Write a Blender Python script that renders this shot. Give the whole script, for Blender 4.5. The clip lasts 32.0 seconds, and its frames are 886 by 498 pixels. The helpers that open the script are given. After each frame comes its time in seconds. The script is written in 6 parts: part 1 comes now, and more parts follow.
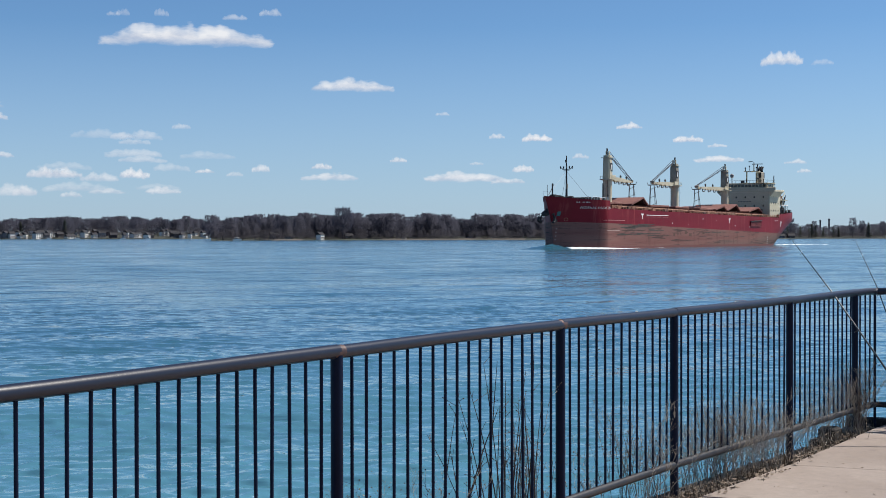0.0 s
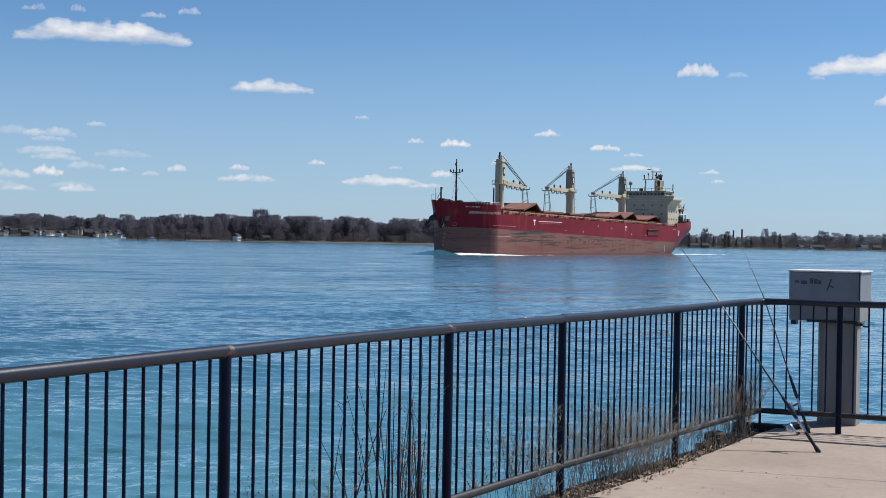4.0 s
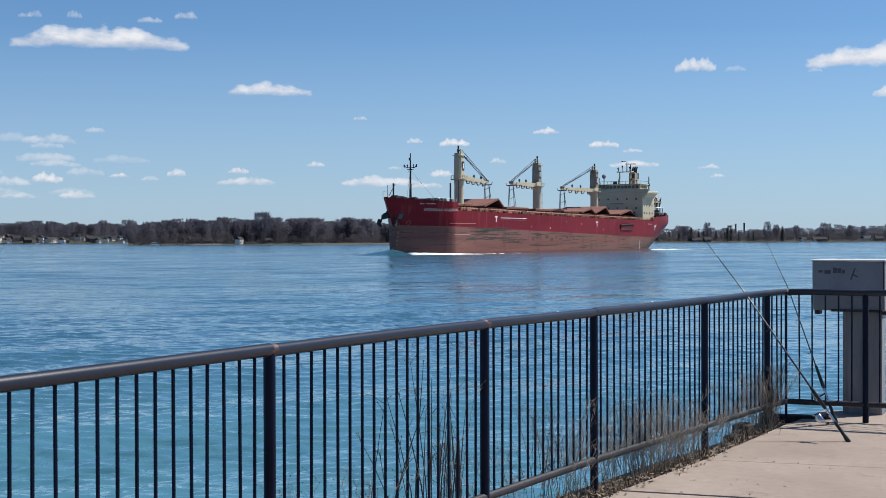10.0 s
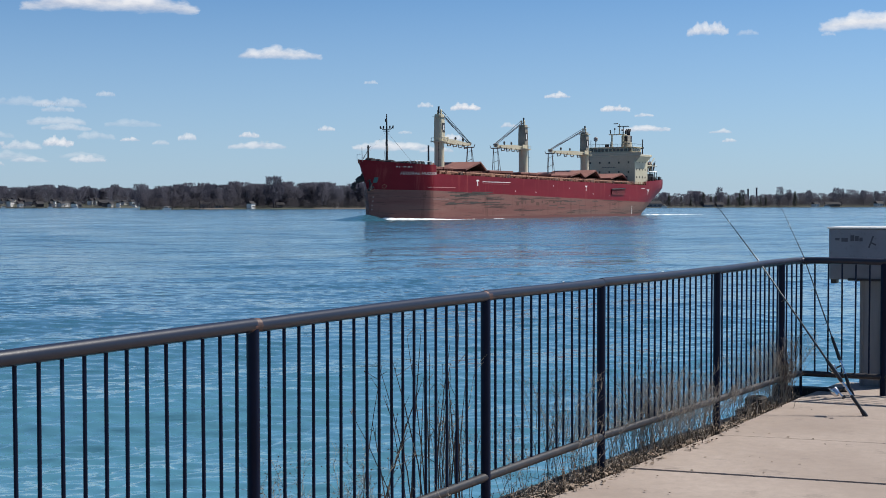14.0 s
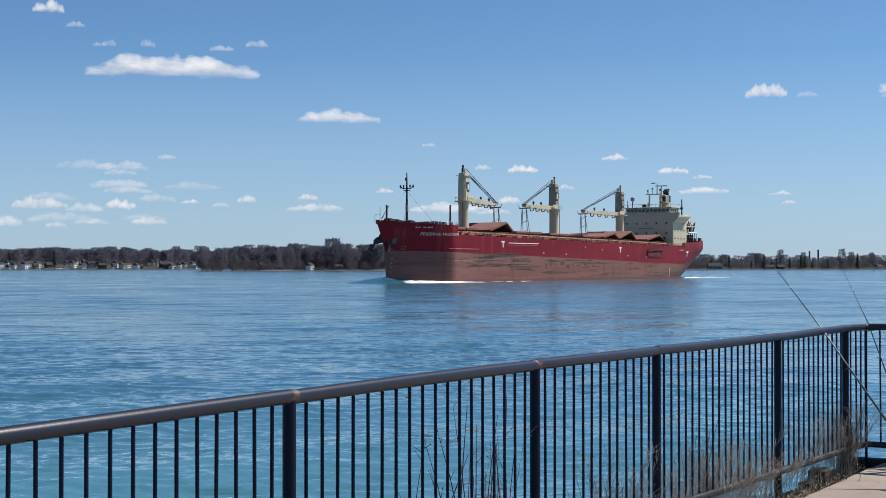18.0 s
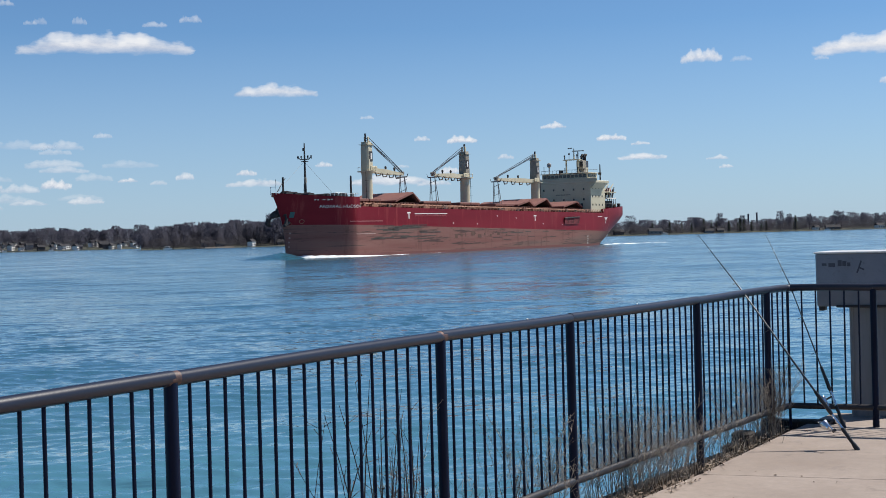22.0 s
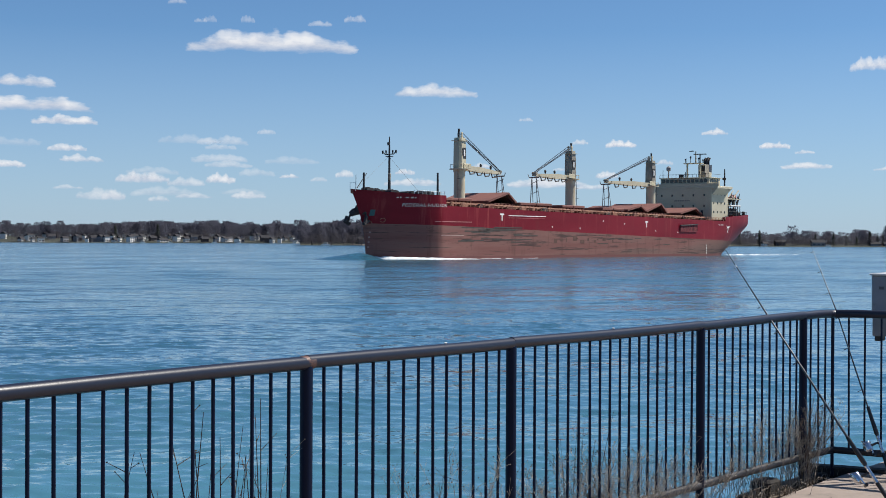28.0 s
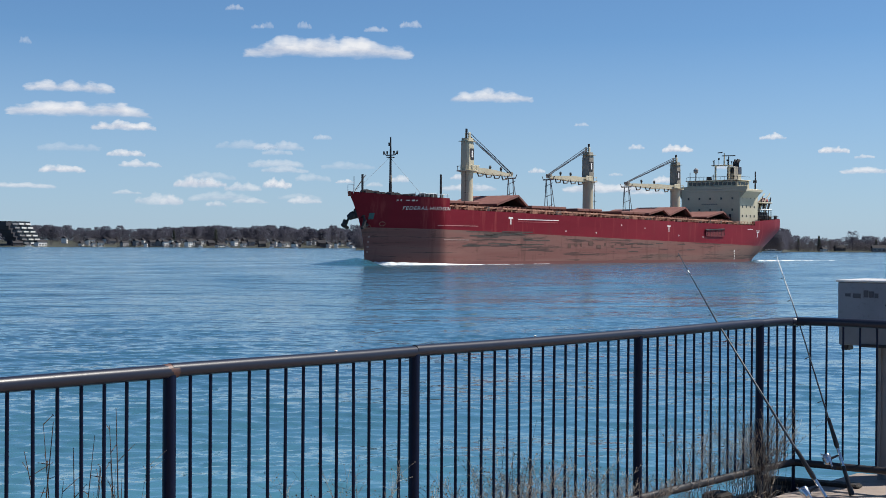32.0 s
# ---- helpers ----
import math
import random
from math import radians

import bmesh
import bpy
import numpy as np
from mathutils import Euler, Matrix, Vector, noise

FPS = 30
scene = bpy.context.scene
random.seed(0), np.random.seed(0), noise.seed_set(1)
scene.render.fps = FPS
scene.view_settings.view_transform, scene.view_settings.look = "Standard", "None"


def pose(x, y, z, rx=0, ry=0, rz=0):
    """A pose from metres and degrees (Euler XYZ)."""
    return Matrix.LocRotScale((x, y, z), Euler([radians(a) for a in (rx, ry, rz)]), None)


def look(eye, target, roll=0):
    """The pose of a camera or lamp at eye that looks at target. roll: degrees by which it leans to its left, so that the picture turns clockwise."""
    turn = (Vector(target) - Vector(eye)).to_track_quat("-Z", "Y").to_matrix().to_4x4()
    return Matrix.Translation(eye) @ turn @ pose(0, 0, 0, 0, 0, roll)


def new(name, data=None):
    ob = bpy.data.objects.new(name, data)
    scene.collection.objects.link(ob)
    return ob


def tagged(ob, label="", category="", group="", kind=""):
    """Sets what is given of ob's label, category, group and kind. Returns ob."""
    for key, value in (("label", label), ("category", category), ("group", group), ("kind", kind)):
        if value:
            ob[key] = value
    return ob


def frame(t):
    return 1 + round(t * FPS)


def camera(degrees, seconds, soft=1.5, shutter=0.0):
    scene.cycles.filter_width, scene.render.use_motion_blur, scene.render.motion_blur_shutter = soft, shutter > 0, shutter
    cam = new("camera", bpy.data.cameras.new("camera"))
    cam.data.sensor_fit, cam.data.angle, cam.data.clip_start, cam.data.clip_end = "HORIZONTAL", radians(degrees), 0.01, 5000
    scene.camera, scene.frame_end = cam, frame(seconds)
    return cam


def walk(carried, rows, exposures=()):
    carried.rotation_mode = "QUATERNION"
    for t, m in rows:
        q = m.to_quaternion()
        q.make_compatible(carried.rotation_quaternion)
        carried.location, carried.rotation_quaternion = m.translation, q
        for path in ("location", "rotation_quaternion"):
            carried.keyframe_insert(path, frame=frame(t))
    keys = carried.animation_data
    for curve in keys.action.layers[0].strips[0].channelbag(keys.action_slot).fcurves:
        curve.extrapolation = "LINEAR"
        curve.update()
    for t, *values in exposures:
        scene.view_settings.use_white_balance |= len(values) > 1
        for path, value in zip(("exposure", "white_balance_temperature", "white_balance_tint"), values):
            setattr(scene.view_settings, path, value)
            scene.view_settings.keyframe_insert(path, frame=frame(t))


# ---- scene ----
import itertools

# Camera: seconds, eye x, y, z, then yaw (to the left from +y), pitch and roll in degrees.
cam = camera(35.9, 32.0, soft=0.8)
PATH = [
    (0, -4.000, -3.507, 1.524, -54.083, -0.597, -0.095),
    (0.5, -3.997, -3.549, 1.543, -53.372, -0.504, 0.123),
    (1, -4.031, -3.704, 1.557, -53.702, -0.444, 0.602),
    (1.5, -4.038, -3.690, 1.555, -54.933, -0.350, 1.516),
    (2, -4.142, -3.632, 1.541, -56.568, -0.624, 2.251),
    (2.5, -4.160, -3.630, 1.539, -57.797, -0.942, 2.537),
    (4.5, -4.110, -3.764, 1.536, -57.159, 0.011, 0.328),
    (5, -4.116, -3.697, 1.538, -56.979, 0.507, -0.208),
    (5.5, -4.135, -3.650, 1.538, -57.254, 1.109, -0.697),
    (6, -4.110, -3.623, 1.554, -57.613, 1.566, -0.868),
    (6.5, -4.124, -3.660, 1.548, -57.856, 1.774, -0.881),
    (7, -4.112, -3.697, 1.545, -57.722, 1.589, -0.640),
    (7.5, -4.101, -3.737, 1.546, -57.305, 1.050, -0.256),
    (8, -4.092, -3.744, 1.534, -57.066, 0.421, 0.056),
    (8.5, -4.105, -3.736, 1.530, -57.040, -0.226, 0.277),
    (9, -4.142, -3.716, 1.531, -57.167, -0.690, 0.260),
    (9.5, -4.150, -3.639, 1.526, -57.328, -0.731, 0.059),
    (10, -4.177, -3.590, 1.514, -57.423, -0.420, -0.182),
    (10.5, -4.155, -3.614, 1.521, -57.455, 0.022, -0.347),
    (11, -4.130, -3.702, 1.525, -57.447, 0.378, -0.316),
    (11.5, -4.111, -3.774, 1.537, -57.428, 0.425, -0.118),
    (12, -4.108, -3.779, 1.533, -57.336, -0.026, 0.098),
    (12.5, -4.079, -3.667, 1.537, -57.207, -0.906, 0.187),
    (13, -4.031, -3.548, 1.526, -57.023, -1.668, 0.237),
    (13.5, -3.929, -3.503, 1.527, -57.034, -1.960, 0.139),
    (15.5, -3.720, -3.319, 1.527, -56.495, -1.031, -1.064),
    (16, -3.668, -3.376, 1.540, -56.197, -0.671, -0.820),
    (16.5, -3.654, -3.413, 1.550, -55.757, -0.203, -0.392),
    (17, -3.653, -3.415, 1.544, -55.302, 0.297, -0.036),
    (17.5, -3.651, -3.408, 1.543, -54.796, 0.568, 0.064),
    (18, -3.648, -3.380, 1.544, -54.502, 0.693, -0.045),
    (18.5, -3.667, -3.357, 1.546, -54.733, 0.759, -0.335),
    (19, -3.669, -3.311, 1.547, -55.436, 0.742, -0.510),
    (19.5, -3.682, -3.277, 1.542, -56.499, 0.529, -0.808),
    (20, -3.698, -3.212, 1.518, -57.556, 0.318, -1.022),
    (20.5, -3.685, -3.248, 1.522, -58.018, -0.157, -1.262),
    (21, -3.598, -3.372, 1.532, -57.917, -0.559, -1.470),
    (21.5, -3.504, -3.461, 1.541, -57.419, -0.728, -1.604),
    (22, -3.372, -3.424, 1.534, -56.887, -0.526, -1.582),
    (22.5, -3.207, -3.405, 1.533, -56.319, -0.034, -1.332),
    (23, -3.068, -3.521, 1.543, -55.941, 0.465, -1.098),
    (23.5, -2.933, -3.470, 1.524, -55.554, 0.873, -1.021),
    (24, -2.817, -3.391, 1.541, -55.198, 1.042, -1.065),
    (24.5, -2.749, -3.436, 1.541, -54.750, 0.989, -1.262),
    (25, -2.700, -3.552, 1.560, -54.154, 0.958, -1.376),
    (25.5, -2.626, -3.595, 1.541, -53.220, 0.897, -1.628),
    (27.5, -1.937, -3.643, 1.542, -50.837, -0.170, -0.250),
    (28, -1.808, -3.685, 1.540, -50.347, -0.361, 0.262),
    (28.5, -1.647, -3.763, 1.558, -49.995, -0.455, 0.521),
    (29, -1.520, -3.755, 1.544, -49.480, -0.535, 0.350),
    (29.5, -1.415, -3.742, 1.539, -49.083, -0.628, 0.038),
    (30, -1.301, -3.920, 1.538, -48.832, -0.696, -0.151),
    (30.5, -1.227, -4.077, 1.556, -48.460, -0.685, -0.475),
    (31, -1.176, -4.040, 1.552, -47.985, -0.620, -0.534),
    (31.5, -1.174, -4.016, 1.535, -47.783, -0.329, -0.157),
    (32, -1.201, -4.072, 1.541, -47.982, -0.162, 0.329),
]


def aim(x, y, z, yaw, pitch, roll):
    a, b = radians(yaw), radians(pitch)
    way = Vector((-math.sin(a) * math.cos(b), math.cos(a) * math.cos(b), math.sin(b)))
    return look((x, y, z), Vector((x, y, z)) + 10 * way, roll)


walk(cam, [(t, aim(*row)) for t, *row in PATH], [(0.0, 0.41, 6350, 9), (32.0, 0.41, 6350, 9)])


# ---- world and sun ----
WATER_Z = -3.17
WAVE_SLOPE = 0.058
SUN_WAY = Vector((0.470, -0.353, 0.809)).normalized()   # towards the sun
world = bpy.data.worlds.new("world")
scene.world = world
world.use_nodes = True
sky = world.node_tree.nodes.new("ShaderNodeTexSky")
sky.sky_type, sky.sun_disc = "NISHITA", False
sky.sun_elevation = math.asin(SUN_WAY.z)
sky.sun_rotation = math.atan2(SUN_WAY.x, SUN_WAY.y)
sky.altitude, sky.air_density, sky.dust_density, sky.ozone_density = 0, 0.72, 0.25, 2.0
back = world.node_tree.nodes["Background"]
back.inputs["Strength"].default_value = 0.070
air_tint = world.node_tree.nodes.new("ShaderNodeMix")
air_tint.data_type, air_tint.blend_type = "RGBA", "MULTIPLY"
air_tint.inputs[0].default_value, air_tint.inputs[7].default_value = 1.0, (0.77, 1.0, 1.16, 1)
world.node_tree.links.new(sky.outputs[0], air_tint.inputs[6])
way = world.node_tree.nodes.new("ShaderNodeTexCoord")
split = world.node_tree.nodes.new("ShaderNodeSeparateXYZ")
world.node_tree.links.new(way.outputs["Generated"], split.inputs[0])
low_air = world.node_tree.nodes.new("ShaderNodeMapRange")
low_air.inputs["From Min"].default_value, low_air.inputs["From Max"].default_value = 0.0, 0.15
low_air.inputs["To Min"].default_value, low_air.inputs["To Max"].default_value = 0.65, 0.0
world.node_tree.links.new(split.outputs[2], low_air.inputs["Value"])
haze = world.node_tree.nodes.new("ShaderNodeMix")
haze.data_type = "RGBA"
haze.inputs[7].default_value = (4.5, 5.6, 7.3, 1)
world.node_tree.links.new(low_air.outputs[0], haze.inputs[0])
world.node_tree.links.new(air_tint.outputs[2], haze.inputs[6])
world.node_tree.links.new(haze.outputs[2], back.inputs[0])
sun = new("sun", bpy.data.lights.new("sun", "SUN"))
sun.data.energy, sun.data.angle, sun.data.color = 5.0, radians(0.53), (1.0, 0.92, 0.82)
sun.matrix_world = look((0, 0, 60), Vector((0, 0, 60)) - SUN_WAY)


# ---- materials ----
class Mat:
    """Node material built step by step round a Principled shader."""

    def __init__(self, name, rough=0.6, metal=0.0, coords="Object"):
        self.m = bpy.data.materials.new(name)
        self.m.use_nodes = True
        self.t = self.m.node_tree
        self.p = self.t.nodes["Principled BSDF"]
        self.p.inputs["Roughness"].default_value, self.p.inputs["Metallic"].default_value = rough, metal
        self.co = self.t.nodes.new("ShaderNodeTexCoord").outputs[coords]

    def link(self, a, b):
        self.t.links.new(a, b)

    def scaled(self, s):
        n = self.t.nodes.new("ShaderNodeMapping")
        n.inputs["Scale"].default_value = s if isinstance(s, tuple) else (s, s, s)
        self.link(self.co, n.inputs["Vector"])
        return n.outputs[0]

    def noise(self, scale, detail=4.0, rough=0.55):
        n = self.t.nodes.new("ShaderNodeTexNoise")
        n.inputs["Scale"].default_value, n.inputs["Detail"].default_value, n.inputs["Roughness"].default_value = 1.0, detail, rough
        self.link(self.scaled(scale), n.inputs["Vector"])
        return n.outputs["Fac"]

    def ramp(self, fac, *stops):
        n = self.t.nodes.new("ShaderNodeValToRGB")
        e = n.color_ramp.elements
        while len(e) < len(stops):
            e.new(0.5)
        for el, (pos, col) in zip(e, stops):
            el.position, el.color = pos, (*col, 1) if isinstance(col, tuple) else (col, col, col, 1)
        self.link(fac, n.inputs[0])
        return n.outputs[0]

    def mix(self, fac, a, b, mode="MIX"):
        n = self.t.nodes.new("ShaderNodeMix")
        n.data_type, n.blend_type = "RGBA", mode
        for sock, v in ((n.inputs[0], fac), (n.inputs[6], a), (n.inputs[7], b)):
            if isinstance(v, bpy.types.NodeSocket):
                self.link(v, sock)
            else:
                sock.default_value = v if not isinstance(v, tuple) else (*v, 1)
        return n.outputs[2]

    def math(self, op, a, b=0.0, c=0.0):
        n = self.t.nodes.new("ShaderNodeMath")
        n.operation = op
        for sock, v in zip(n.inputs, (a, b, c)):
            if isinstance(v, bpy.types.NodeSocket):
                self.link(v, sock)
            else:
                sock.default_value = v
        return n.outputs[0]

    def axis(self, k):
        n = self.t.nodes.new("ShaderNodeSeparateXYZ")
        self.link(self.co, n.inputs[0])
        return n.outputs[k]

    def rand(self):
        return self.t.nodes.new("ShaderNodeObjectInfo").outputs["Random"]

    def island(self):
        return self.t.nodes.new("ShaderNodeNewGeometry").outputs["Random Per Island"]

    def color(self, c):
        if isinstance(c, tuple):
            self.p.inputs["Base Color"].default_value = (*c, 1)
        else:
            self.link(c, self.p.inputs["Base Color"])
        return self

    def roughness(self, fac):
        self.link(fac, self.p.inputs["Roughness"])
        return self

    def bump(self, fac, strength=0.3, dist=0.01):
        n = self.t.nodes.new("ShaderNodeBump")
        n.inputs["Strength"].default_value, n.inputs["Distance"].default_value = strength, dist
        self.link(fac, n.inputs["Height"])
        if self.p.inputs["Normal"].is_linked:
            self.link(self.p.inputs["Normal"].links[0].from_socket, n.inputs["Normal"])
        self.link(n.outputs[0], self.p.inputs["Normal"])
        return self


def mottled(name, lo, hi, scale, rough=0.7, metal=0.0, bump=0.2, dist=0.003, fine=8.0, per="none"):
    """Paint, wood or stone with variation at two scales."""
    a = Mat(name, rough, metal)
    c = a.mix(a.ramp(a.noise(scale * fine, 3), (0.3, 0.0), (0.7, 1.0)), a.ramp(a.noise(scale), (0.3, lo), (0.7, hi)), a.ramp(a.noise(scale * 0.7), (0.35, hi), (0.65, lo)))
    if per == "object":
        c = a.mix(0.35, c, a.ramp(a.rand(), (0.0, lo), (1.0, hi)))
    elif per == "island":
        c = a.mix(0.6, c, a.ramp(a.island(), (0.0, lo), (1.0, hi)))
    a.color(c)
    a.bump(a.noise(scale * fine, 5), bump, dist)
    return a.m


def plain(name, c, rough=0.6, metal=0.0):
    a = Mat(name, rough, metal)
    n = a.noise(6.0, 4)
    a.color(a.mix(a.ramp(n, (0.35, 0.0), (0.7, 1.0)), c, tuple(v * 0.78 for v in c)))
    return a.m


# fence paint: worn black with rust at the welds
a = Mat("fence_paint", 0.25)
spots = a.ramp(a.noise(7.0, 6, 0.7), (0.66, 0.0), (0.76, 1.0))
a.color(a.mix(spots, a.ramp(a.noise(2.2), (0.3, (0.003, 0.006, 0.020)), (0.7, (0.006, 0.011, 0.032))), (0.014, 0.013, 0.020)))
a.roughness(a.ramp(a.noise(15.0), (0.3, 0.28), (0.7, 0.45)))
a.bump(a.noise(60.0, 4), 0.15, 0.001)
a.p.inputs["Specular IOR Level"].default_value = 0.12
M_FENCE = a.m
a = Mat("rusty_rail_paint", 0.36)
a.color(a.mix(a.ramp(a.noise(9.0, 6, 0.7), (0.64, 0.0), (0.82, 0.8)), (0.009, 0.012, 0.026), (0.034, 0.029, 0.036)))
a.bump(a.noise(90.0, 4), 0.3, 0.001)
a.p.inputs["Specular IOR Level"].default_value = 0.5
M_RAIL = a.m
a = Mat("weathered_low_rail", 0.5)
a.color(a.mix(a.ramp(a.noise(9.0, 6, 0.7), (0.45, 0.0), (0.7, 1.0)), a.ramp(a.noise(1.5), (0.3, (0.007, 0.009, 0.015)), (0.7, (0.016, 0.018, 0.025))), (0.030, 0.025, 0.025)))
a.bump(a.noise(70.0, 4), 0.3, 0.001)
M_LOWRAIL = a.m
M_RUST = mottled("weld_rust", (0.010, 0.010, 0.016), (0.16, 0.078, 0.058), 30, 0.5)
M_BARE = plain("bare_metal", (0.62, 0.62, 0.62), 0.35, 0.6)

# concrete
a = Mat("concrete", 0.88)
c = a.ramp(a.noise(0.9, 5, 0.6), (0.3, (0.216, 0.172, 0.144)), (0.7, (0.320, 0.268, 0.232)))
c = a.mix(a.ramp(a.noise(14.0, 6, 0.7), (0.35, 0.0), (0.75, 0.55)), c, (0.176, 0.144, 0.124))
c = a.mix(a.ramp(a.noise(3.1, 6, 0.75), (0.57, 0.0), (0.68, 0.75)), c, (0.152, 0.124, 0.108))
c = a.mix(0.12, c, a.ramp(a.rand(), (0.0, (0.160, 0.136, 0.120)), (1.0, (0.400, 0.344, 0.304))))
a.color(c)
a.bump(a.noise(120.0, 4), 0.3, 0.002)
a.bump(a.noise(9.0, 4), 0.2, 0.006)
M_CONC = a.m
M_WALL = mottled("seawall_concrete", (0.05, 0.042, 0.036), (0.13, 0.11, 0.095), 2.0, 0.9, bump=0.5, dist=0.01)
M_SOIL = mottled("soil", (0.018, 0.014, 0.011), (0.060, 0.045, 0.033), 6.0, 0.95, bump=0.8, dist=0.02)
M_TIMBER = mottled("old_timber", (0.009, 0.008, 0.008), (0.028, 0.023, 0.020), 8.0, 0.9, bump=0.6, dist=0.01)
M_GRASS = mottled("lawn", (0.05, 0.06, 0.02), (0.12, 0.12, 0.05), 0.4, 0.95, bump=0.5, dist=0.05)
M_BED = mottled("river_bed", (0.03, 0.05, 0.045), (0.08, 0.09, 0.07), 0.2, 0.95)

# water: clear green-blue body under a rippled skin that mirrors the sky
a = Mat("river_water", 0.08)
# towards the bank the body turns teal, with extra brightness painted in
dist_off = a.ramp(a.math("MULTIPLY", a.math("ADD", a.axis(0), a.axis(1)), 0.01), (0.15, 0.0), (0.85, 1.0))
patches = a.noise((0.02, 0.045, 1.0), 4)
a.color(a.mix(dist_off, a.ramp(patches, (0.35, (0.064, 0.182, 0.236)), (0.65, (0.074, 0.212, 0.275))), a.ramp(patches, (0.35, (0.027, 0.092, 0.142)), (0.65, (0.032, 0.108, 0.166)))))
a.p.inputs["IOR"].default_value = 2.4
far_off = a.ramp(a.math("MULTIPLY", a.math("ADD", a.axis(0), a.axis(1)), 0.002), (0.08, 0.0), (0.45, 1.0))
gusts = a.ramp(a.noise((0.022, 0.05, 1.0), 6, 0.65), (0.36, 0.5), (0.64, 1.6))
a.roughness(a.math("MULTIPLY_ADD", a.math("MULTIPLY", far_off, gusts), 0.11, 0.02))


def wavelets(down, across, detail):
    """Short-crested ripples, crests square to the wind: cycles a metre down and across the wind."""
    n = a.t.nodes.new("ShaderNodeMapping")
    n.vector_type = "TEXTURE"
    n.inputs["Rotation"].default_value = (0, 0, radians(40))
    n.inputs["Scale"].default_value = (1 / down, 1 / across, 1)
    a.link(a.co, n.inputs["Vector"])
    t = a.t.nodes.new("ShaderNodeTexNoise")
    t.inputs["Scale"].default_value, t.inputs["Detail"].default_value, t.inputs["Roughness"].default_value = 1.0, detail, 0.5
    a.link(n.outputs[0], t.inputs["Vector"])
    return a.math("MULTIPLY", t.outputs["Fac"], gusts)


a.bump(a.math("MULTIPLY", wavelets(0.26, 0.10, 3), far_off), 1.0, 0.55)
a.bump(a.math("MULTIPLY", wavelets(0.80, 0.34, 1), a.math("MULTIPLY_ADD", far_off, 0.8, 0.2)), 1.0, 0.15)
a.bump(wavelets(2.3, 1.0, 1), 1.0, 0.022)
a.bump(wavelets(6.5, 3.5, 0), 1.0, 0.006)
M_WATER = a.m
a = Mat("swell_water", 0.12)
a.color(a.ramp(a.noise(0.4, 4), (0.35, (0.022, 0.080, 0.125)), (0.65, (0.030, 0.100, 0.150))))
a.p.inputs["IOR"].default_value = 1.5
a.bump(a.noise(0.8, 4), 0.6, 0.3)
M_SWELL = a.m
a = Mat("swell_water", 0.12)
a.color(a.ramp(a.noise(0.4, 4), (0.35, (0.022, 0.080, 0.125)), (0.65, (0.030, 0.100, 0.150))))
a.p.inputs["IOR"].default_value = 1.5
a.bump(a.noise(0.8, 4), 0.6, 0.3)
M_SWELL = a.m
a = Mat("foam", 0.7)
a.color(a.ramp(a.noise(0.8, 6, 0.7), (0.35, (0.45, 0.52, 0.56)), (0.6, (0.85, 0.87, 0.88))))
a.bump(a.noise(2.0, 5), 0.8, 0.2)
M_FOAM = a.m

# ship
a = Mat("hull_paint", 0.5)
a.p.inputs["Specular IOR Level"].default_value = 0.12
s_, z_ = a.axis(0), a.axis(2)
edge = a.math("SUBTRACT", z_, a.math("MULTIPLY_ADD", s_, 0.0215, 8.9))
wob = a.math("MULTIPLY_ADD", a.noise((0.05, 0.05, 0.3), 4), 0.8, -0.4)
below = a.math("LESS_THAN", a.math("ADD", edge, a.math("MULTIPLY", wob, 0.25)), 0.0)
red = a.ramp(a.noise((0.023, 0.023, 0.078), 5, 0.6), (0.3, (0.129, 0.006, 0.014)), (0.7, (0.187, 0.013, 0.023)))
red = a.mix(a.ramp(a.noise((0.5, 0.5, 0.05), 5, 0.65), (0.56, 0.0), (0.75, 0.5)), red, (0.36, 0.085, 0.075))
red = a.mix(a.ramp(a.noise((0.109, 0.109, 0.009), 4, 0.6), (0.60, 0.0), (0.75, 0.35)), red, (0.109, 0.023, 0.023))
old = a.ramp(a.noise((0.016, 0.016, 0.273), 6, 0.6), (0.32, (0.160, 0.069, 0.061)), (0.5, (0.191, 0.097, 0.084)), (0.68, (0.148, 0.100, 0.086)))
old = a.mix(a.ramp(a.noise((0.05, 0.05, 1.1), 6, 0.68), (0.56, 0.0), (0.62, 0.85)), old, (0.052, 0.040, 0.038))
old = a.mix(a.ramp(a.noise((0.023, 0.023, 0.468), 5, 0.65), (0.55, 0.0), (0.64, 0.40)), old, (0.090, 0.066, 0.058))
old = a.mix(a.ramp(a.noise((0.125, 0.125, 0.702), 6, 0.75), (0.58, 0.0), (0.66, 0.6)), old, (0.066, 0.039, 0.035))
old = a.mix(a.ramp(a.noise((0.45, 0.45, 0.06), 5, 0.7), (0.54, 0.0), (0.70, 0.55)), old, (0.086, 0.043, 0.039))
low = a.math("LESS_THAN", z_, a.math("MULTIPLY_ADD", wob, 0.5, 0.75))
old = a.mix(low, old, (0.150, 0.066, 0.062))
a.color(a.mix(below, red, old))
a.roughness(a.math("MULTIPLY_ADD", below, 0.3, 0.45))
a.bump(a.noise((0.30, 0.30, 0.30), 3), 0.25, 0.12)
M_HULL = a.m
M_DECK = mottled("deck_rust_red", (0.082, 0.018, 0.015), (0.156, 0.049, 0.034), 0.25, 0.8, bump=0.3, dist=0.03)
M_COVER = mottled("hatch_cover_brown", (0.131, 0.048, 0.038), (0.213, 0.089, 0.070), 0.25, 0.75, bump=0.3, dist=0.03)
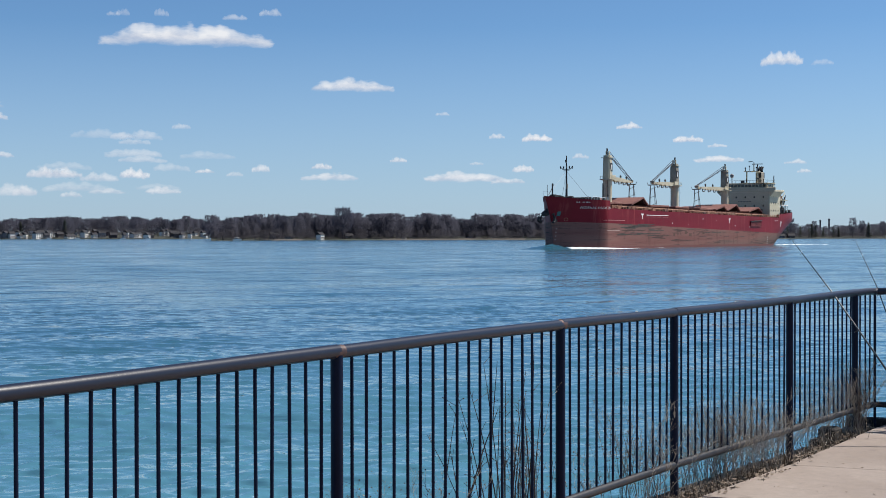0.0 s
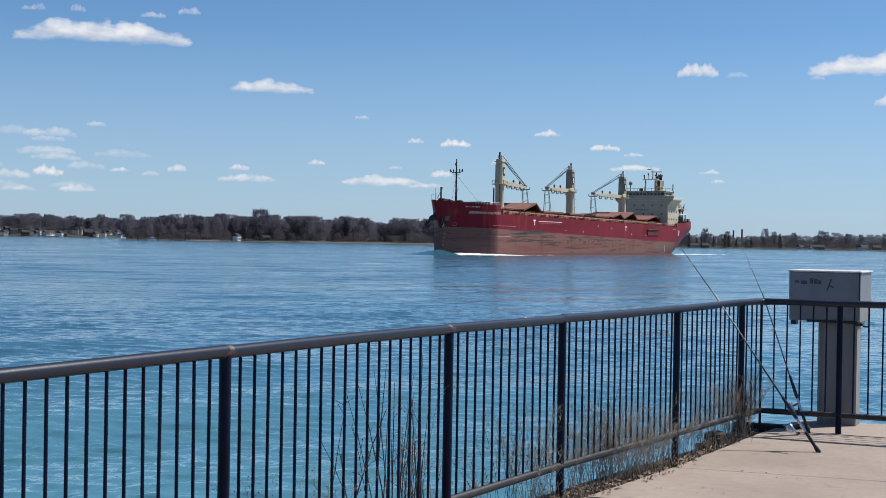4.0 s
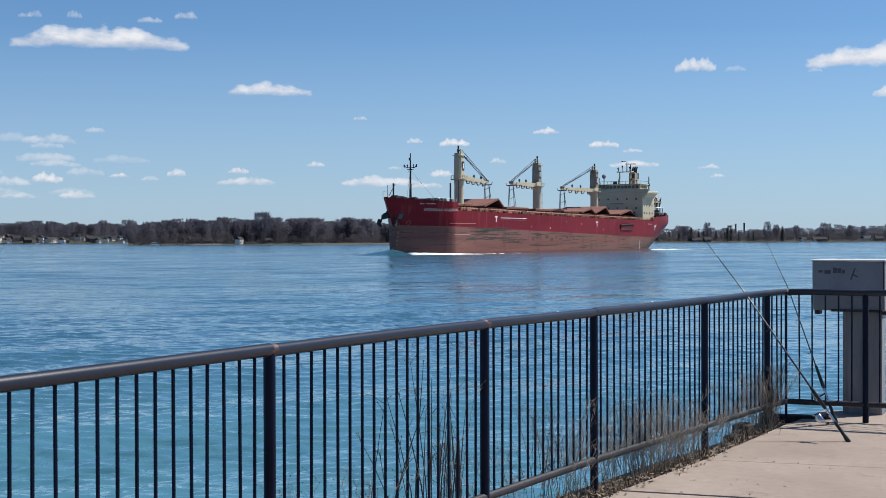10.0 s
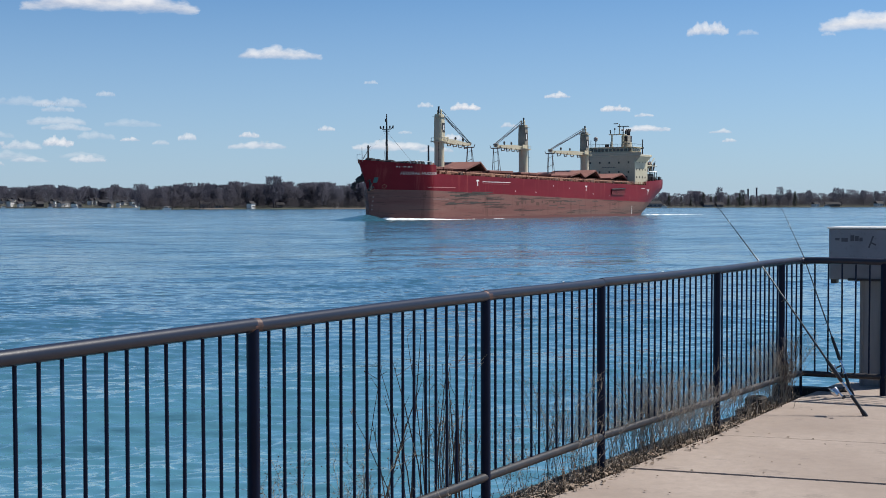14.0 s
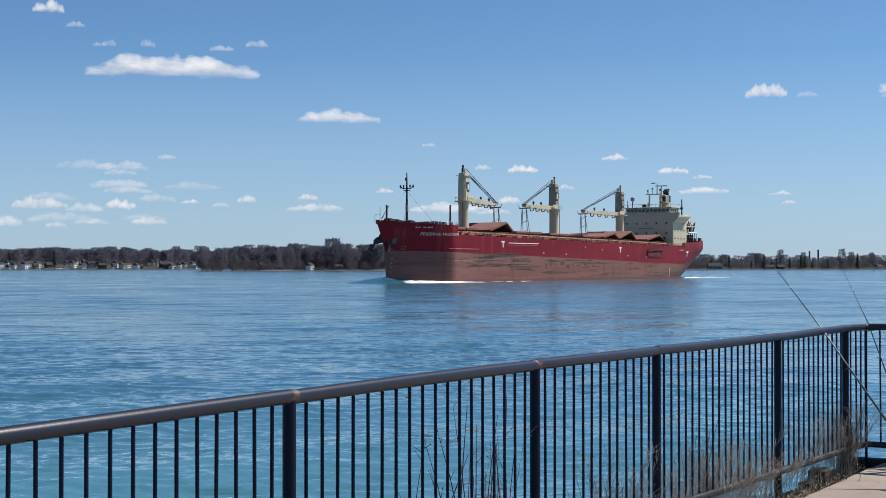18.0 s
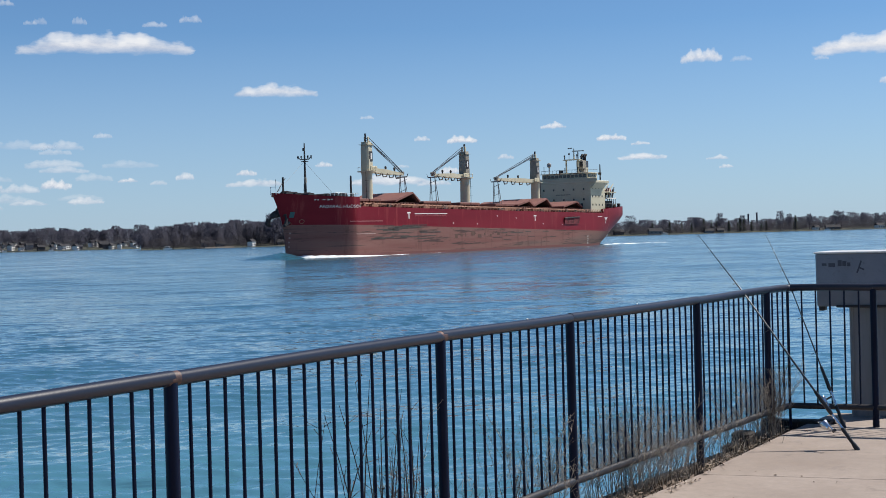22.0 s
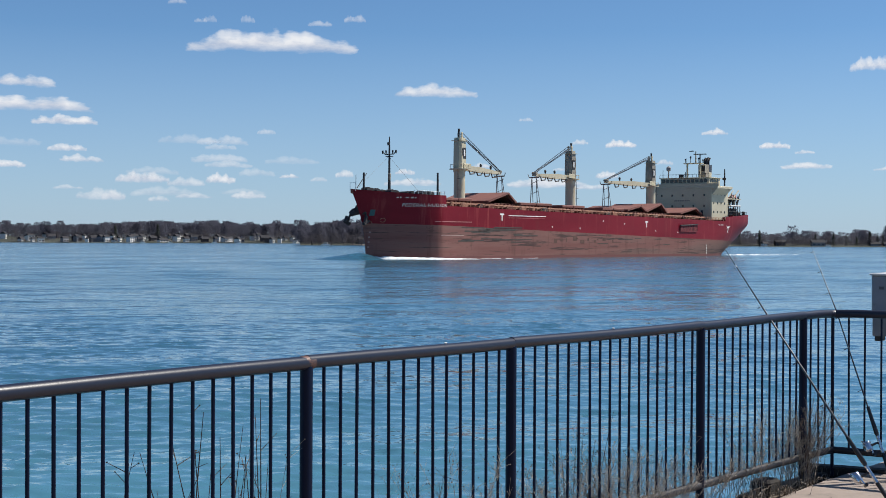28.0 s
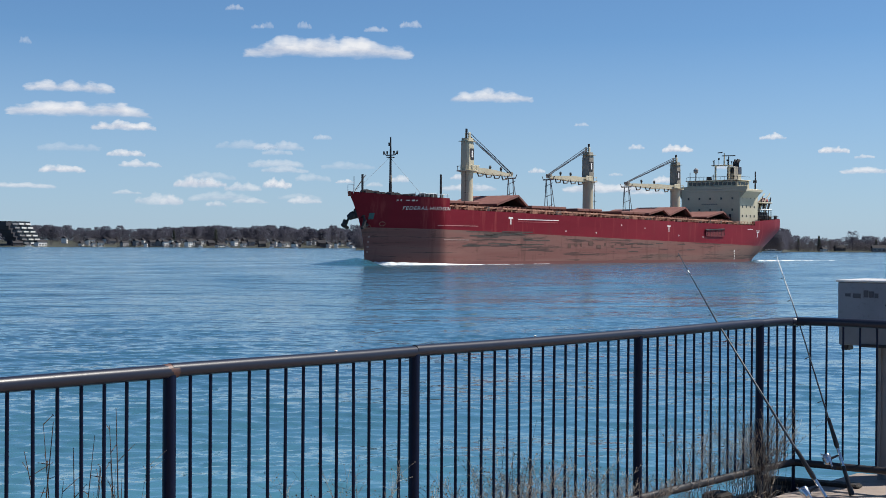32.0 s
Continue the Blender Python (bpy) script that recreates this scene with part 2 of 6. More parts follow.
# dark colour stands in for shade under raised covers and in the holds
M_DARKIN = mottled("underside_shade", (0.02, 0.012, 0.012), (0.05, 0.03, 0.026), 0.4, 0.9)
M_CREAM = mottled("cream_paint", (0.400, 0.360, 0.256), (0.512, 0.468, 0.344), 0.22, 0.55, bump=0.1, dist=0.02)
# grey of small fittings, and painted shade on the forward-facing crane towers
M_TOWER = mottled("grey_paint_tower_shade", (0.160, 0.140, 0.112), (0.336, 0.308, 0.248), 0.5, 0.6, bump=0.1, dist=0.02)
M_LIFEBOAT = plain("lifeboat_weathered", (0.16, 0.05, 0.04), 0.5)
M_MASTBLK = mottled("dark_mast_paint", (0.012, 0.012, 0.014), (0.035, 0.03, 0.03), 0.8, 0.6)
M_SHIPWIN = plain("bridge_glass", (0.012, 0.016, 0.022), 0.08)
M_WHITE = plain("white_marking", (0.78, 0.77, 0.74), 0.6)
M_LETTER = plain("faded_lettering", (0.62, 0.60, 0.57), 0.6)
M_ORANGE = plain("lifeboat_red", (0.55, 0.06, 0.03), 0.4)
M_WIRE = plain("wire_rope", (0.09, 0.10, 0.115), 0.5, 0.5)
M_RESTGREY = mottled("rest_grey_paint", (0.07, 0.07, 0.075), (0.17, 0.165, 0.16), 0.8, 0.6)
M_FUNNEL = mottled("funnel_blue_black", (0.018, 0.022, 0.035), (0.045, 0.05, 0.065), 0.6, 0.5)
M_TEAL = plain("bow_emblem_green", (0.03, 0.10, 0.10), 0.6)
M_RUSTRAIL = mottled("rusty_railing", (0.19, 0.08, 0.05), (0.38, 0.20, 0.13), 0.6, 0.8)

# shore
M_LAND = mottled("far_bank_grass", (0.018, 0.022, 0.019), (0.058, 0.062, 0.040), 0.03, 0.95, bump=0.2)
M_SAND = mottled("far_bank_reeds", (0.05, 0.043, 0.037), (0.10, 0.082, 0.066), 0.05, 0.95)


def twiggy(name, lo, hi):
    """A haze of bare twigs: light falls on it and through it."""
    a = Mat(name, 0.95)
    c = a.mix(0.3, a.ramp(a.noise(0.05, 3), (0.3, lo), (0.7, hi)), a.ramp(a.island(), (0.0, lo), (1.0, hi)))
    a.color(c)
    a.p.inputs["Specular IOR Level"].default_value = 0.0
    thru = a.t.nodes.new("ShaderNodeBsdfTranslucent")
    a.link(c, thru.inputs["Color"])
    mx = a.t.nodes.new("ShaderNodeMixShader")
    mx.inputs[0].default_value = 0.6
    a.link(a.p.outputs[0], mx.inputs[1])
    a.link(thru.outputs[0], mx.inputs[2])
    a.link(mx.outputs[0], a.t.nodes["Material Output"].inputs["Surface"])
    return a.m


# Air haze is painted into these twig colours as blue-grey; smokestacks share it.
M_BARK = twiggy("hazed_twigs", (0.080, 0.084, 0.116), (0.098, 0.101, 0.134))
M_BARK2 = twiggy("hazed_brush_twigs", (0.068, 0.068, 0.086), (0.096, 0.094, 0.110))
M_PINE = mottled("conifer", (0.018, 0.026, 0.018), (0.045, 0.055, 0.035), 0.3, 0.95, per="island")
M_HWHITE = plain("white_siding", (0.74, 0.73, 0.71), 0.7)
M_HGREY = plain("grey_siding", (0.22, 0.22, 0.235), 0.7)
M_HBROWN = plain("brown_brick", (0.075, 0.055, 0.052), 0.8)
M_ROOF = mottled("roof_shingle", (0.014, 0.014, 0.018), (0.034, 0.033, 0.038), 0.5, 0.9)
M_TERRACE = plain("dark_terrace_wall", (0.045, 0.045, 0.055), 0.8)
M_PANE = plain("house_window", (0.03, 0.04, 0.05), 0.12)

# near things
a = Mat("galvanised_cabinet", 0.55, 0.25)
c = a.ramp(a.noise(3.0, 5), (0.3, (0.164, 0.172, 0.201)), (0.7, (0.230, 0.238, 0.271)))
c = a.mix(a.ramp(a.noise(26.0, 6, 0.7), (0.56, 0.0), (0.74, 0.55)), c, (0.098, 0.098, 0.111))
a.color(c)
a.bump(a.noise(40.0, 4), 0.12, 0.001)
M_CAB = a.m
a = Mat("weathered_post", 0.8)
c = a.ramp(a.noise((9.0, 9.0, 0.9), 5), (0.3, (0.152, 0.156, 0.164)), (0.7, (0.234, 0.238, 0.246)))
c = a.mix(a.ramp(a.noise((30.0, 30.0, 2.0), 5, 0.7), (0.55, 0.0), (0.75, 0.5)), c, (0.107, 0.102, 0.098))
a.color(c)
a.bump(a.noise((40.0, 40.0, 3.0), 4), 0.2, 0.002)
M_POST = a.m
M_SCRIB = plain("grey_scrawl", (0.075, 0.075, 0.09), 0.7)
M_RODBLK = plain("rod_black", (0.012, 0.012, 0.014), 0.3)
M_RODGREY = plain("rod_grey", (0.07, 0.075, 0.085), 0.3, 0.2)
M_CHROME = plain("reel_metal", (0.75, 0.75, 0.76), 0.16, 1.0)
M_STEM = mottled("dry_stem", (0.17, 0.145, 0.12), (0.36, 0.32, 0.27), 12, 0.9, per="island")
M_STEMDK = mottled("dark_stem", (0.055, 0.036, 0.026), (0.13, 0.085, 0.06), 12, 0.9, per="island")
M_GRASSDRY = mottled("dry_grass", (0.030, 0.022, 0.016), (0.20, 0.155, 0.115), 16, 0.9, per="island")
M_LEAF = mottled("dead_leaf", (0.05, 0.032, 0.022), (0.33, 0.26, 0.20), 20, 0.9, per="island")



# ---- mesh tools ----
class Geo:
    """Collects vertices and faces for one mesh."""

    def __init__(self):
        self.v, self.f = [], []

    def add(self, verts, faces):
        n = len(self.v)
        self.v += [tuple(p) for p in verts]
        self.f += [tuple(n + i for i in q) for q in faces]
        return self

    def box(self, c, size, m=None, chamfer=0.0):
        """A box round c, with its top and side edges chamfered if wanted."""
        hx, hy, hz = (s / 2 for s in size)
        if chamfer:
            k = chamfer
            ring = lambda ax, ay, z: [(ax - k, -ay, z), (ax, -ay + k, z), (ax, ay - k, z), (ax - k, ay, z), (-ax + k, ay, z), (-ax, ay - k, z), (-ax, -ay + k, z), (-ax + k, -ay, z)]
            vs = ring(hx - k, hy - k, -hz) + ring(hx, hy, -hz + k) + ring(hx, hy, hz - k) + ring(hx - k, hy - k, hz)
            fs = [tuple(range(7, -1, -1)), tuple(range(24, 32))]
            for r in range(3):
                fs += [(r * 8 + i, r * 8 + (i + 1) % 8, r * 8 + 8 + (i + 1) % 8, r * 8 + 8 + i) for i in range(8)]
        else:
            vs = [(sx * hx, sy * hy, sz * hz) for sz in (-1, 1) for sx, sy in ((-1, -1), (1, -1), (1, 1), (-1, 1))]
            fs = [(3, 2, 1, 0), (4, 5, 6, 7), (0, 1, 5, 4), (1, 2, 6, 5), (2, 3, 7, 6), (3, 0, 4, 7)]
        vs = [Vector(p) for p in vs]
        if m is not None:
            vs = [m @ p for p in vs]
        return self.add([p + Vector(c) for p in vs], fs)

    def tube(self, pts, radii, n=8, caps=True):
        """A round bar through points; one radius or one for each point."""
        pts = [Vector(p) for p in pts]
        if not isinstance(radii, (list, tuple)):
            radii = [radii] * len(pts)
        vs, up = [], None
        for i, p in enumerate(pts):
            d = (pts[min(i + 1, len(pts) - 1)] - pts[max(i - 1, 0)]).normalized()
            if up is None or abs(up.dot(d)) > 0.95:
                up = Vector((0, 0, 1)) if abs(d.z) < 0.9 else Vector((1, 0, 0))
            a = d.cross(up).normalized()
            b = a.cross(d)
            vs += [p + radii[i] * (math.cos(2 * math.pi * k / n) * a + math.sin(2 * math.pi * k / n) * b) for k in range(n)]
        fs = [(i * n + k, i * n + (k + 1) % n, (i + 1) * n + (k + 1) % n, (i + 1) * n + k) for i in range(len(pts) - 1) for k in range(n)]
        if caps:
            fs += [tuple(range(n - 1, -1, -1)), tuple((len(pts) - 1) * n + k for k in range(n))]
        return self.add(vs, fs)

    def prism(self, outline, axis, lo, hi):
        """A flat outline of (u, v) swept along an axis: 0 takes (y, z), 1 takes (x, z), 2 takes (x, y)."""
        put = {0: lambda u, v, w: (w, u, v), 1: lambda u, v, w: (u, w, v), 2: lambda u, v, w: (u, v, w)}[axis]
        n = len(outline)
        vs = [put(u, v, lo) for u, v in outline] + [put(u, v, hi) for u, v in outline]
        return self.add(vs, [tuple(range(n)), tuple(range(2 * n - 1, n - 1, -1))] + [(i, i + n, (i + 1) % n + n, (i + 1) % n) for i in range(n)])

    def mesh(self, name, mat, smooth=False):
        me = bpy.data.meshes.new(name)
        me.from_pydata(self.v, [], self.f)
        me.materials.append(mat)
        bm = bmesh.new()
        bm.from_mesh(me)
        bmesh.ops.recalc_face_normals(bm, faces=bm.faces)
        bm.to_mesh(me)
        bm.free()
        if smooth:
            me.polygons.foreach_set("use_smooth", [True] * len(me.polygons))
            me.set_sharp_from_angle(angle=radians(40))
        return me


def part(name, geo, mat, parent=None, label="", smooth=False):
    """One mesh object; geo may be a ready mesh to be shared."""
    me = geo.mesh(name, mat, smooth) if isinstance(geo, Geo) else geo
    ob = new(name, me)
    if parent is not None:
        ob.parent = parent
    if label:
        tagged(ob, label)
    return ob


def thing(name, label, category, group="", at=None, kind=""):
    ob = new(name)
    ob.empty_display_size = 0.2
    if at is not None:
        ob.matrix_basis = at
    return tagged(ob, label, category, group, kind)


rnd = random.Random(7)

# ---- near bank: ground, pavement, seawall ----
BACK = Vector((0.242, -0.970, 0)).normalized()      # along the slab joints, away from the river


def rise(x):
    """The pavement lifts a little towards the corner."""
    return 0.055 * min(max((x - 5.2) / 1.4, 0.0), 1.0)


def slab(x0, x1, d0, d1):
    """One pavement slab between two joints, d metres back from the river edge."""
    k = 0.004
    corner = lambda x, d: Vector((x, -0.06, 0)) + BACK * d
    base = [corner(x0 + k, d0 + k), corner(x1 - k, d0 + k), corner(x1 - k, d1 - k), corner(x0 + k, d1 - k)]
    mid = sum(base, Vector()) / 4
    top = [mid + (p - mid) * 0.994 for p in base]
    lift = rnd.uniform(-0.004, 0.004)
    g = Geo()
    vs = [(p.x, p.y, -0.12) for p in base] + [(p.x, p.y, rise(p.x) + lift - 0.008) for p in base] + [(p.x, p.y, rise(p.x) + lift) for p in top]
    fs = [(8, 9, 10, 11)] + [(r + i, r + (i + 1) % 4, r + 4 + (i + 1) % 4, r + 4 + i) for r in (0, 4) for i in range(4)]
    return g.add(vs, fs)


pavement = tagged(new("pavement"), "pale tan concrete riverside pavement with dark open joints", "pavement", kind="structure")
JOINTS = [-9.6, -8.2, -6.7, -5.3, -3.9, -2.45, -1.0, 0.4, 1.85, 3.30, 4.64, 6.40]
for x0, x1 in zip(JOINTS, JOINTS[1:] + [7.35]):
    for d0, d1 in ((0, 2.6), (2.6, 5.2), (5.2, 7.8)):
        part("slab", slab(x0, x1, d0, d1), M_CONC, pavement)

g = Geo()
# near bank as one sheet to the horizon behind the pavement
g.add([(-4500, -0.02, -0.125), (7.0, -0.02, -0.125), (8.2, -6.0, -0.125), (60, -240, -0.2), (60, -4500, -0.2), (-4500, -4500, -0.2)], [(0, 1, 2, 3, 4, 5)])
tagged(part("ground", g, M_GRASS), "near bank ground sheet of thin grass", "ground", kind="structure")
g = Geo()
g.add([(-4800, -4800, -9), (4800, -4800, -9), (4800, 4800, -9), (-4800, 4800, -9)], [(0, 1, 2, 3)])
tagged(part("river_bed", g, M_BED), "river bed deep under the water", "river bed", kind="structure")

g = Geo()
g.box((-100, 0.15, -4.66), (213.9, 0.48, 9.0), chamfer=0.02)
tagged(part("seawall", g, M_WALL), "weathered concrete seawall along the river", "seawall", kind="structure")
g = Geo()
m = Matrix.Rotation(math.atan2(BACK.y, BACK.x), 3, "Z")
g.box(Vector((7.10, 0.30, -4.66)) + BACK * 100, (200, 0.32, 9.0), m, 0.02)
tagged(part("seawall_return", g, M_WALL), "weathered concrete seawall turning the corner", "seawall", kind="structure")
g = Geo()
NX, NY = 120, 6
for i in range(NX + 1):
    for j in range(NY + 1):
        x, y = -10 + 16.75 * i / NX, -0.075 + 0.21 * j / NY
        g.v.append((x, y, -0.055 + 0.04 * noise.noise((x * 2.3, y * 5, 1.0)) + 0.025 * noise.noise((x * 9, y * 12, 3.0))))
g.f += [(i * (NY + 1) + j, (i + 1) * (NY + 1) + j, (i + 1) * (NY + 1) + j + 1, i * (NY + 1) + j + 1) for i in range(NX) for j in range(NY)]
tagged(part("soil_strip", g, M_SOIL, smooth=True), "dark soil strip with dry litter under the fence", "soil", kind="structure")
# old timber cap behind the fence
beam = tagged(new("timber_cap"), "dark weathered timber beams on the seawall edge", "timber edging", kind="structure")
for x0, x1, h in ((-10, -6.2, 0.10), (-6.15, -2.4, 0.09), (-2.35, 1.2, 0.11), (1.25, 4.7, 0.10), (4.75, 5.55, 0.09), (5.6, 6.72, 0.13)):
    g = Geo().box(((x0 + x1) / 2, 0.125, h / 2 - 0.13), (x1 - x0, 0.09, h + 0.06), chamfer=0.012)
    part("beam", g, M_TIMBER, beam)
part("block", Geo().box((5.85, 0.10, 0.02), (0.16, 0.13, 0.16), chamfer=0.015), M_TIMBER, beam, "short dark timber block")
part("beam", Geo().box((6.78, -0.02, 0.005), (0.11, 0.62, 0.13), Matrix.Rotation(radians(14), 3, "Z"), 0.012), M_TIMBER, beam)

# ---- water ----
def water_mesh():
    """One sheet to the horizon round the viewing point: real waves where they can be told apart, flattening out far off."""
    ang = np.concatenate([np.arange(-4, 16, 1.0), np.arange(16, 90, 0.115), np.arange(90, 112, 1.0), np.arange(112, 356, 4.0)])
    ang = np.radians(ang)
    rad = [3.0]
    while rad[-1] < 4700:
        r = rad[-1]
        rad.append(r * (1.1 if r < 13 else 1.0033 if r < 90 else 1.0045 if r < 200 else 1.0075 if r < 480 else 1.05))
    rad = np.array(rad)
    na, nr = len(ang), len(rad)
    A, R = np.meshgrid(ang, rad)
    X, Y = -3.2 + R * np.sin(A), -3.7 + R * np.cos(A)
    Z = np.zeros_like(X)
    rng = np.random.RandomState(5)
    step = R * np.where(R < 90, 0.0033, np.where(R < 200, 0.0045, 0.0075))
    waves = 64
    for k in range(waves):
        lam = 0.34 * (6.5 / 0.34) ** (k / (waves - 1.0))
        th = radians(-127) + rng.normal(0, 0.62 if lam < 2 else 0.4)
        kk, ph = 2 * math.pi / lam, rng.uniform(0, 2 * math.pi)
        slope = WAVE_SLOPE * math.exp(-0.5 * (math.log(lam / 0.9) / 0.5) ** 2) * rng.uniform(0.5, 1.5)
        fade = np.clip(lam / (3.0 * step) - 0.6, 0, 1)
        f = kk * (X * math.cos(th) + Y * math.sin(th)) + ph
        f += 0.9 * np.sin(0.31 * kk * (X * math.sin(th) - Y * math.cos(th)) + 2.0 * ph) + 0.7 * np.sin(0.13 * kk * (X - 0.6 * Y) + 3.1 * ph)
        pack = 0.55 + 0.45 * np.sin(0.17 * kk * (X * math.cos(th + 0.9) + Y * math.sin(th + 0.9)) + 1.7 * ph)
        Z -= slope / kk * fade * pack * (np.sin(f) + 0.35 * np.sin(2 * f) + 0.12 * np.sin(3 * f))
    for k in range(6):     # the last of passing wakes
        lam, th, ph = rng.uniform(7, 14), radians(-127) + rng.uniform(-0.35, 0.35), rng.uniform(0, 6.28)
        Z += 0.020 * lam / 6.283 * np.sin(6.283 / lam * (X * math.cos(th) + Y * math.sin(th)) + ph) * np.clip(lam / (3 * step) - 0.6, 0, 1)
    gust = 0.9 + 0.25 * np.sin(X * 0.05 + 1.0) * np.sin(Y * 0.08 + 0.4) + 0.2 * np.sin(X * 0.21 - Y * 0.13)
    Z *= gust * (A < radians(112)) * (A > radians(-4))
    X, Y = X - 0.6 * 1.0 * Z, Y - 0.8 * 1.0 * Z      # the chop leans over before the wind
    co = np.stack([X, Y, Z], -1).reshape(-1, 3)
    i, j = np.meshgrid(np.arange(nr - 1), np.arange(na), indexing="ij")
    j2 = (j + 1) % na
    quads = np.stack([i * na + j, (i + 1) * na + j, (i + 1) * na + j2, i * na + j2], -1).reshape(-1, 4)
    me = bpy.data.meshes.new("water")
    me.vertices.add(len(co))
    me.vertices.foreach_set("co", co.ravel())
    me.loops.add(quads.size)
    me.loops.foreach_set("vertex_index", quads[:, ::-1].ravel().astype(np.int32))
    me.polygons.add(len(quads))
    me.polygons.foreach_set("loop_start", np.arange(0, quads.size, 4, dtype=np.int32))
    me.polygons.foreach_set("use_smooth", np.ones(len(quads), bool))
    me.update(calc_edges=True)
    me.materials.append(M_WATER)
    return me


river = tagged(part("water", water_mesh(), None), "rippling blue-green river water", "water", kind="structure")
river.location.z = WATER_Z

# ---- fence ----
RAIL_Z, LOW_Z = 1.075, 0.19
POSTS = [(0.0, -0.106), (1.835, 0.001), (3.19, 0.050), (4.933, 0.045), (6.254, 0.052)]
CORNER = Vector((6.655, 0.034, 0))
fence = thing("fence", "black painted pipe railing with thin pickets and rusty welds", "fence")


def on_line(a, b, u):
    return Vector(a) + (Vector(b) - Vector(a)) * u


def panel(a, b, count, drop=0.0):
    """Top and bottom pipe with pickets between two post places."""
    a, b = Vector((*a, 0)), Vector((*b, 0))
    up = Vector((0, 0, 1))
    bow = [on_line(a, b, u) + up * (RAIL_Z + 0.004 * math.sin(3.1 * u + a.x)) for u in (0, 0.25, 0.5, 0.75, 1)]
    part("top_rail", Geo().tube(bow, 0.0265, 14), M_RAIL, fence, smooth=True)
    part("bottom_rail", Geo().tube([on_line(a, b, u) + up * LOW_Z for u in (0.0, 0.5, 1)], 0.0225, 12), M_LOWRAIL, fence, smooth=True)
    for i in range(1, count + 1):
        p = on_line(a, b, i / (count + 1))
        lean = Vector((rnd.uniform(-0.004, 0.004), rnd.uniform(-0.004, 0.004), 0))
        part("picket", Geo().tube([p + up * (LOW_Z + 0.01) + lean, p + up * (RAIL_Z - 0.01)], 0.0068, 8), M_FENCE, fence, smooth=True)


def post(p, label=""):
    base = Vector((*p[:2], 0))
    g = Geo().tube([base + Vector((0, 0, -0.06)), base + Vector((0, 0, RAIL_Z - 0.012))], 0.0245, 14)
    ob = part("post", g, M_FENCE, fence, label, smooth=True)
    if label:
        part("weld", Geo().tube([base + Vector((-0.028, 0, RAIL_Z + 0.001)), base + Vector((0.0, 0, RAIL_Z + 0.002)), base + Vector((0.03, 0, RAIL_Z + 0.001))], [0.0266, 0.0269, 0.0266], 14), M_RUST, ob, smooth=True)
    return ob


left = [(-1.82, -0.213), (-3.14, -0.29), (-4.96, -0.39), (-6.3, -0.46)]
for p in left + POSTS:
    post(p, "black post with a rusty weld at the rail" if p in POSTS[:2] + left[:1] else "")
chain = [(left[3], left[2], 13), (left[2], left[1], 18), (left[1], left[0], 13), (left[0], POSTS[0], 18), (POSTS[0], POSTS[1], 18), (POSTS[1], POSTS[2], 13),
         (POSTS[2], POSTS[3], 18), (POSTS[3], POSTS[4], 13), (POSTS[4], tuple(CORNER[:2]), 3)]
for a_, b_, c_ in chain:
    panel(a_, b_, c_)
OUT = Vector((0.15, -0.989, 0)).normalized()          # the return run
RET = [0.0, 0.62, 1.94, 3.70, 5.02]
for d0, d1, c_ in ((0, 0.62, 5), (0.62, 1.94, 11), (1.94, 3.70, 16), (3.70, 5.02, 11)):
    a_, b_ = CORNER + OUT * d0, CORNER + OUT * d1
    panel(tuple(a_[:2]), tuple(b_[:2]), c_)
    post(tuple(b_[:2]))
part("corner_bar", Geo().tube([CORNER + Vector((0, 0, 0.02)), CORNER + Vector((0, 0, RAIL_Z))], 0.011, 10), M_FENCE, fence, smooth=True)
part("elbow", Geo().tube([CORNER + Vector((-0.05, 0.0, RAIL_Z)), CORNER + Vector((-0.012, -0.006, RAIL_Z)), CORNER + Vector((0.003, -0.02, RAIL_Z)), CORNER + OUT * 0.06 + Vector((0, 0, RAIL_Z))], 0.0268, 14), M_RAIL, fence, smooth=True)
for x, y in ((0.662, -0.070), (4.05, 0.052), (2.7, 0.035)):
    part("paint_chip", Geo().box((x, y, RAIL_Z + 0.026), (0.012, 0.012, 0.006), chamfer=0.002), M_WHITE, fence, "small white splash on the rail")

# ---- cabinet on its post behind the return run ----
cab = thing("utility_cabinet", "grey metal utility cabinet on a thick weathered post", "utility box", at=Matrix.Translation((7.09, -0.045, 0)) @ Matrix.Rotation(radians(6), 4, "Z"))
part("body", Geo().box((0.27, -0.29, 1.185), (0.54, 0.58, 0.27), chamfer=0.008), M_CAB, cab)
part("lower_body", Geo().box((0.275, -0.29, 0.985), (0.52, 0.575, 0.15), chamfer=0.006), plain("cabinet_shade_panel", (0.20, 0.20, 0.215), 0.6), cab, "darker lower panel of the cabinet")
part("lid", Geo().box((0.272, -0.29, 1.325), (0.565, 0.605, 0.014), chamfer=0.004), plain("pale_lid", (0.6, 0.6, 0.61), 0.5), cab, "pale flat lid")
pole = part("pole", Geo().box((0.20, -0.385, 0.42), (0.20, 0.315, 1.0), chamfer=0.012), M_POST, cab, "weathered grey post")
part("trim_strip", Geo().box((0.094, -0.245, 0.42), (0.012, 0.02, 0.98)), M_POST, pole)
part("trim_strip", Geo().box((0.094, -0.40, 0.42), (0.010, 0.016, 0.98)), M_POST, pole)
part("bracket", Geo().box((0.10, -0.03, 0.90), (0.10, 0.045, 0.05), chamfer=0.004), M_MASTBLK, cab)
part("bracket", Geo().box((0.10, -0.56, 0.895), (0.10, 0.07, 0.03), chamfer=0.004), M_MASTBLK, cab)
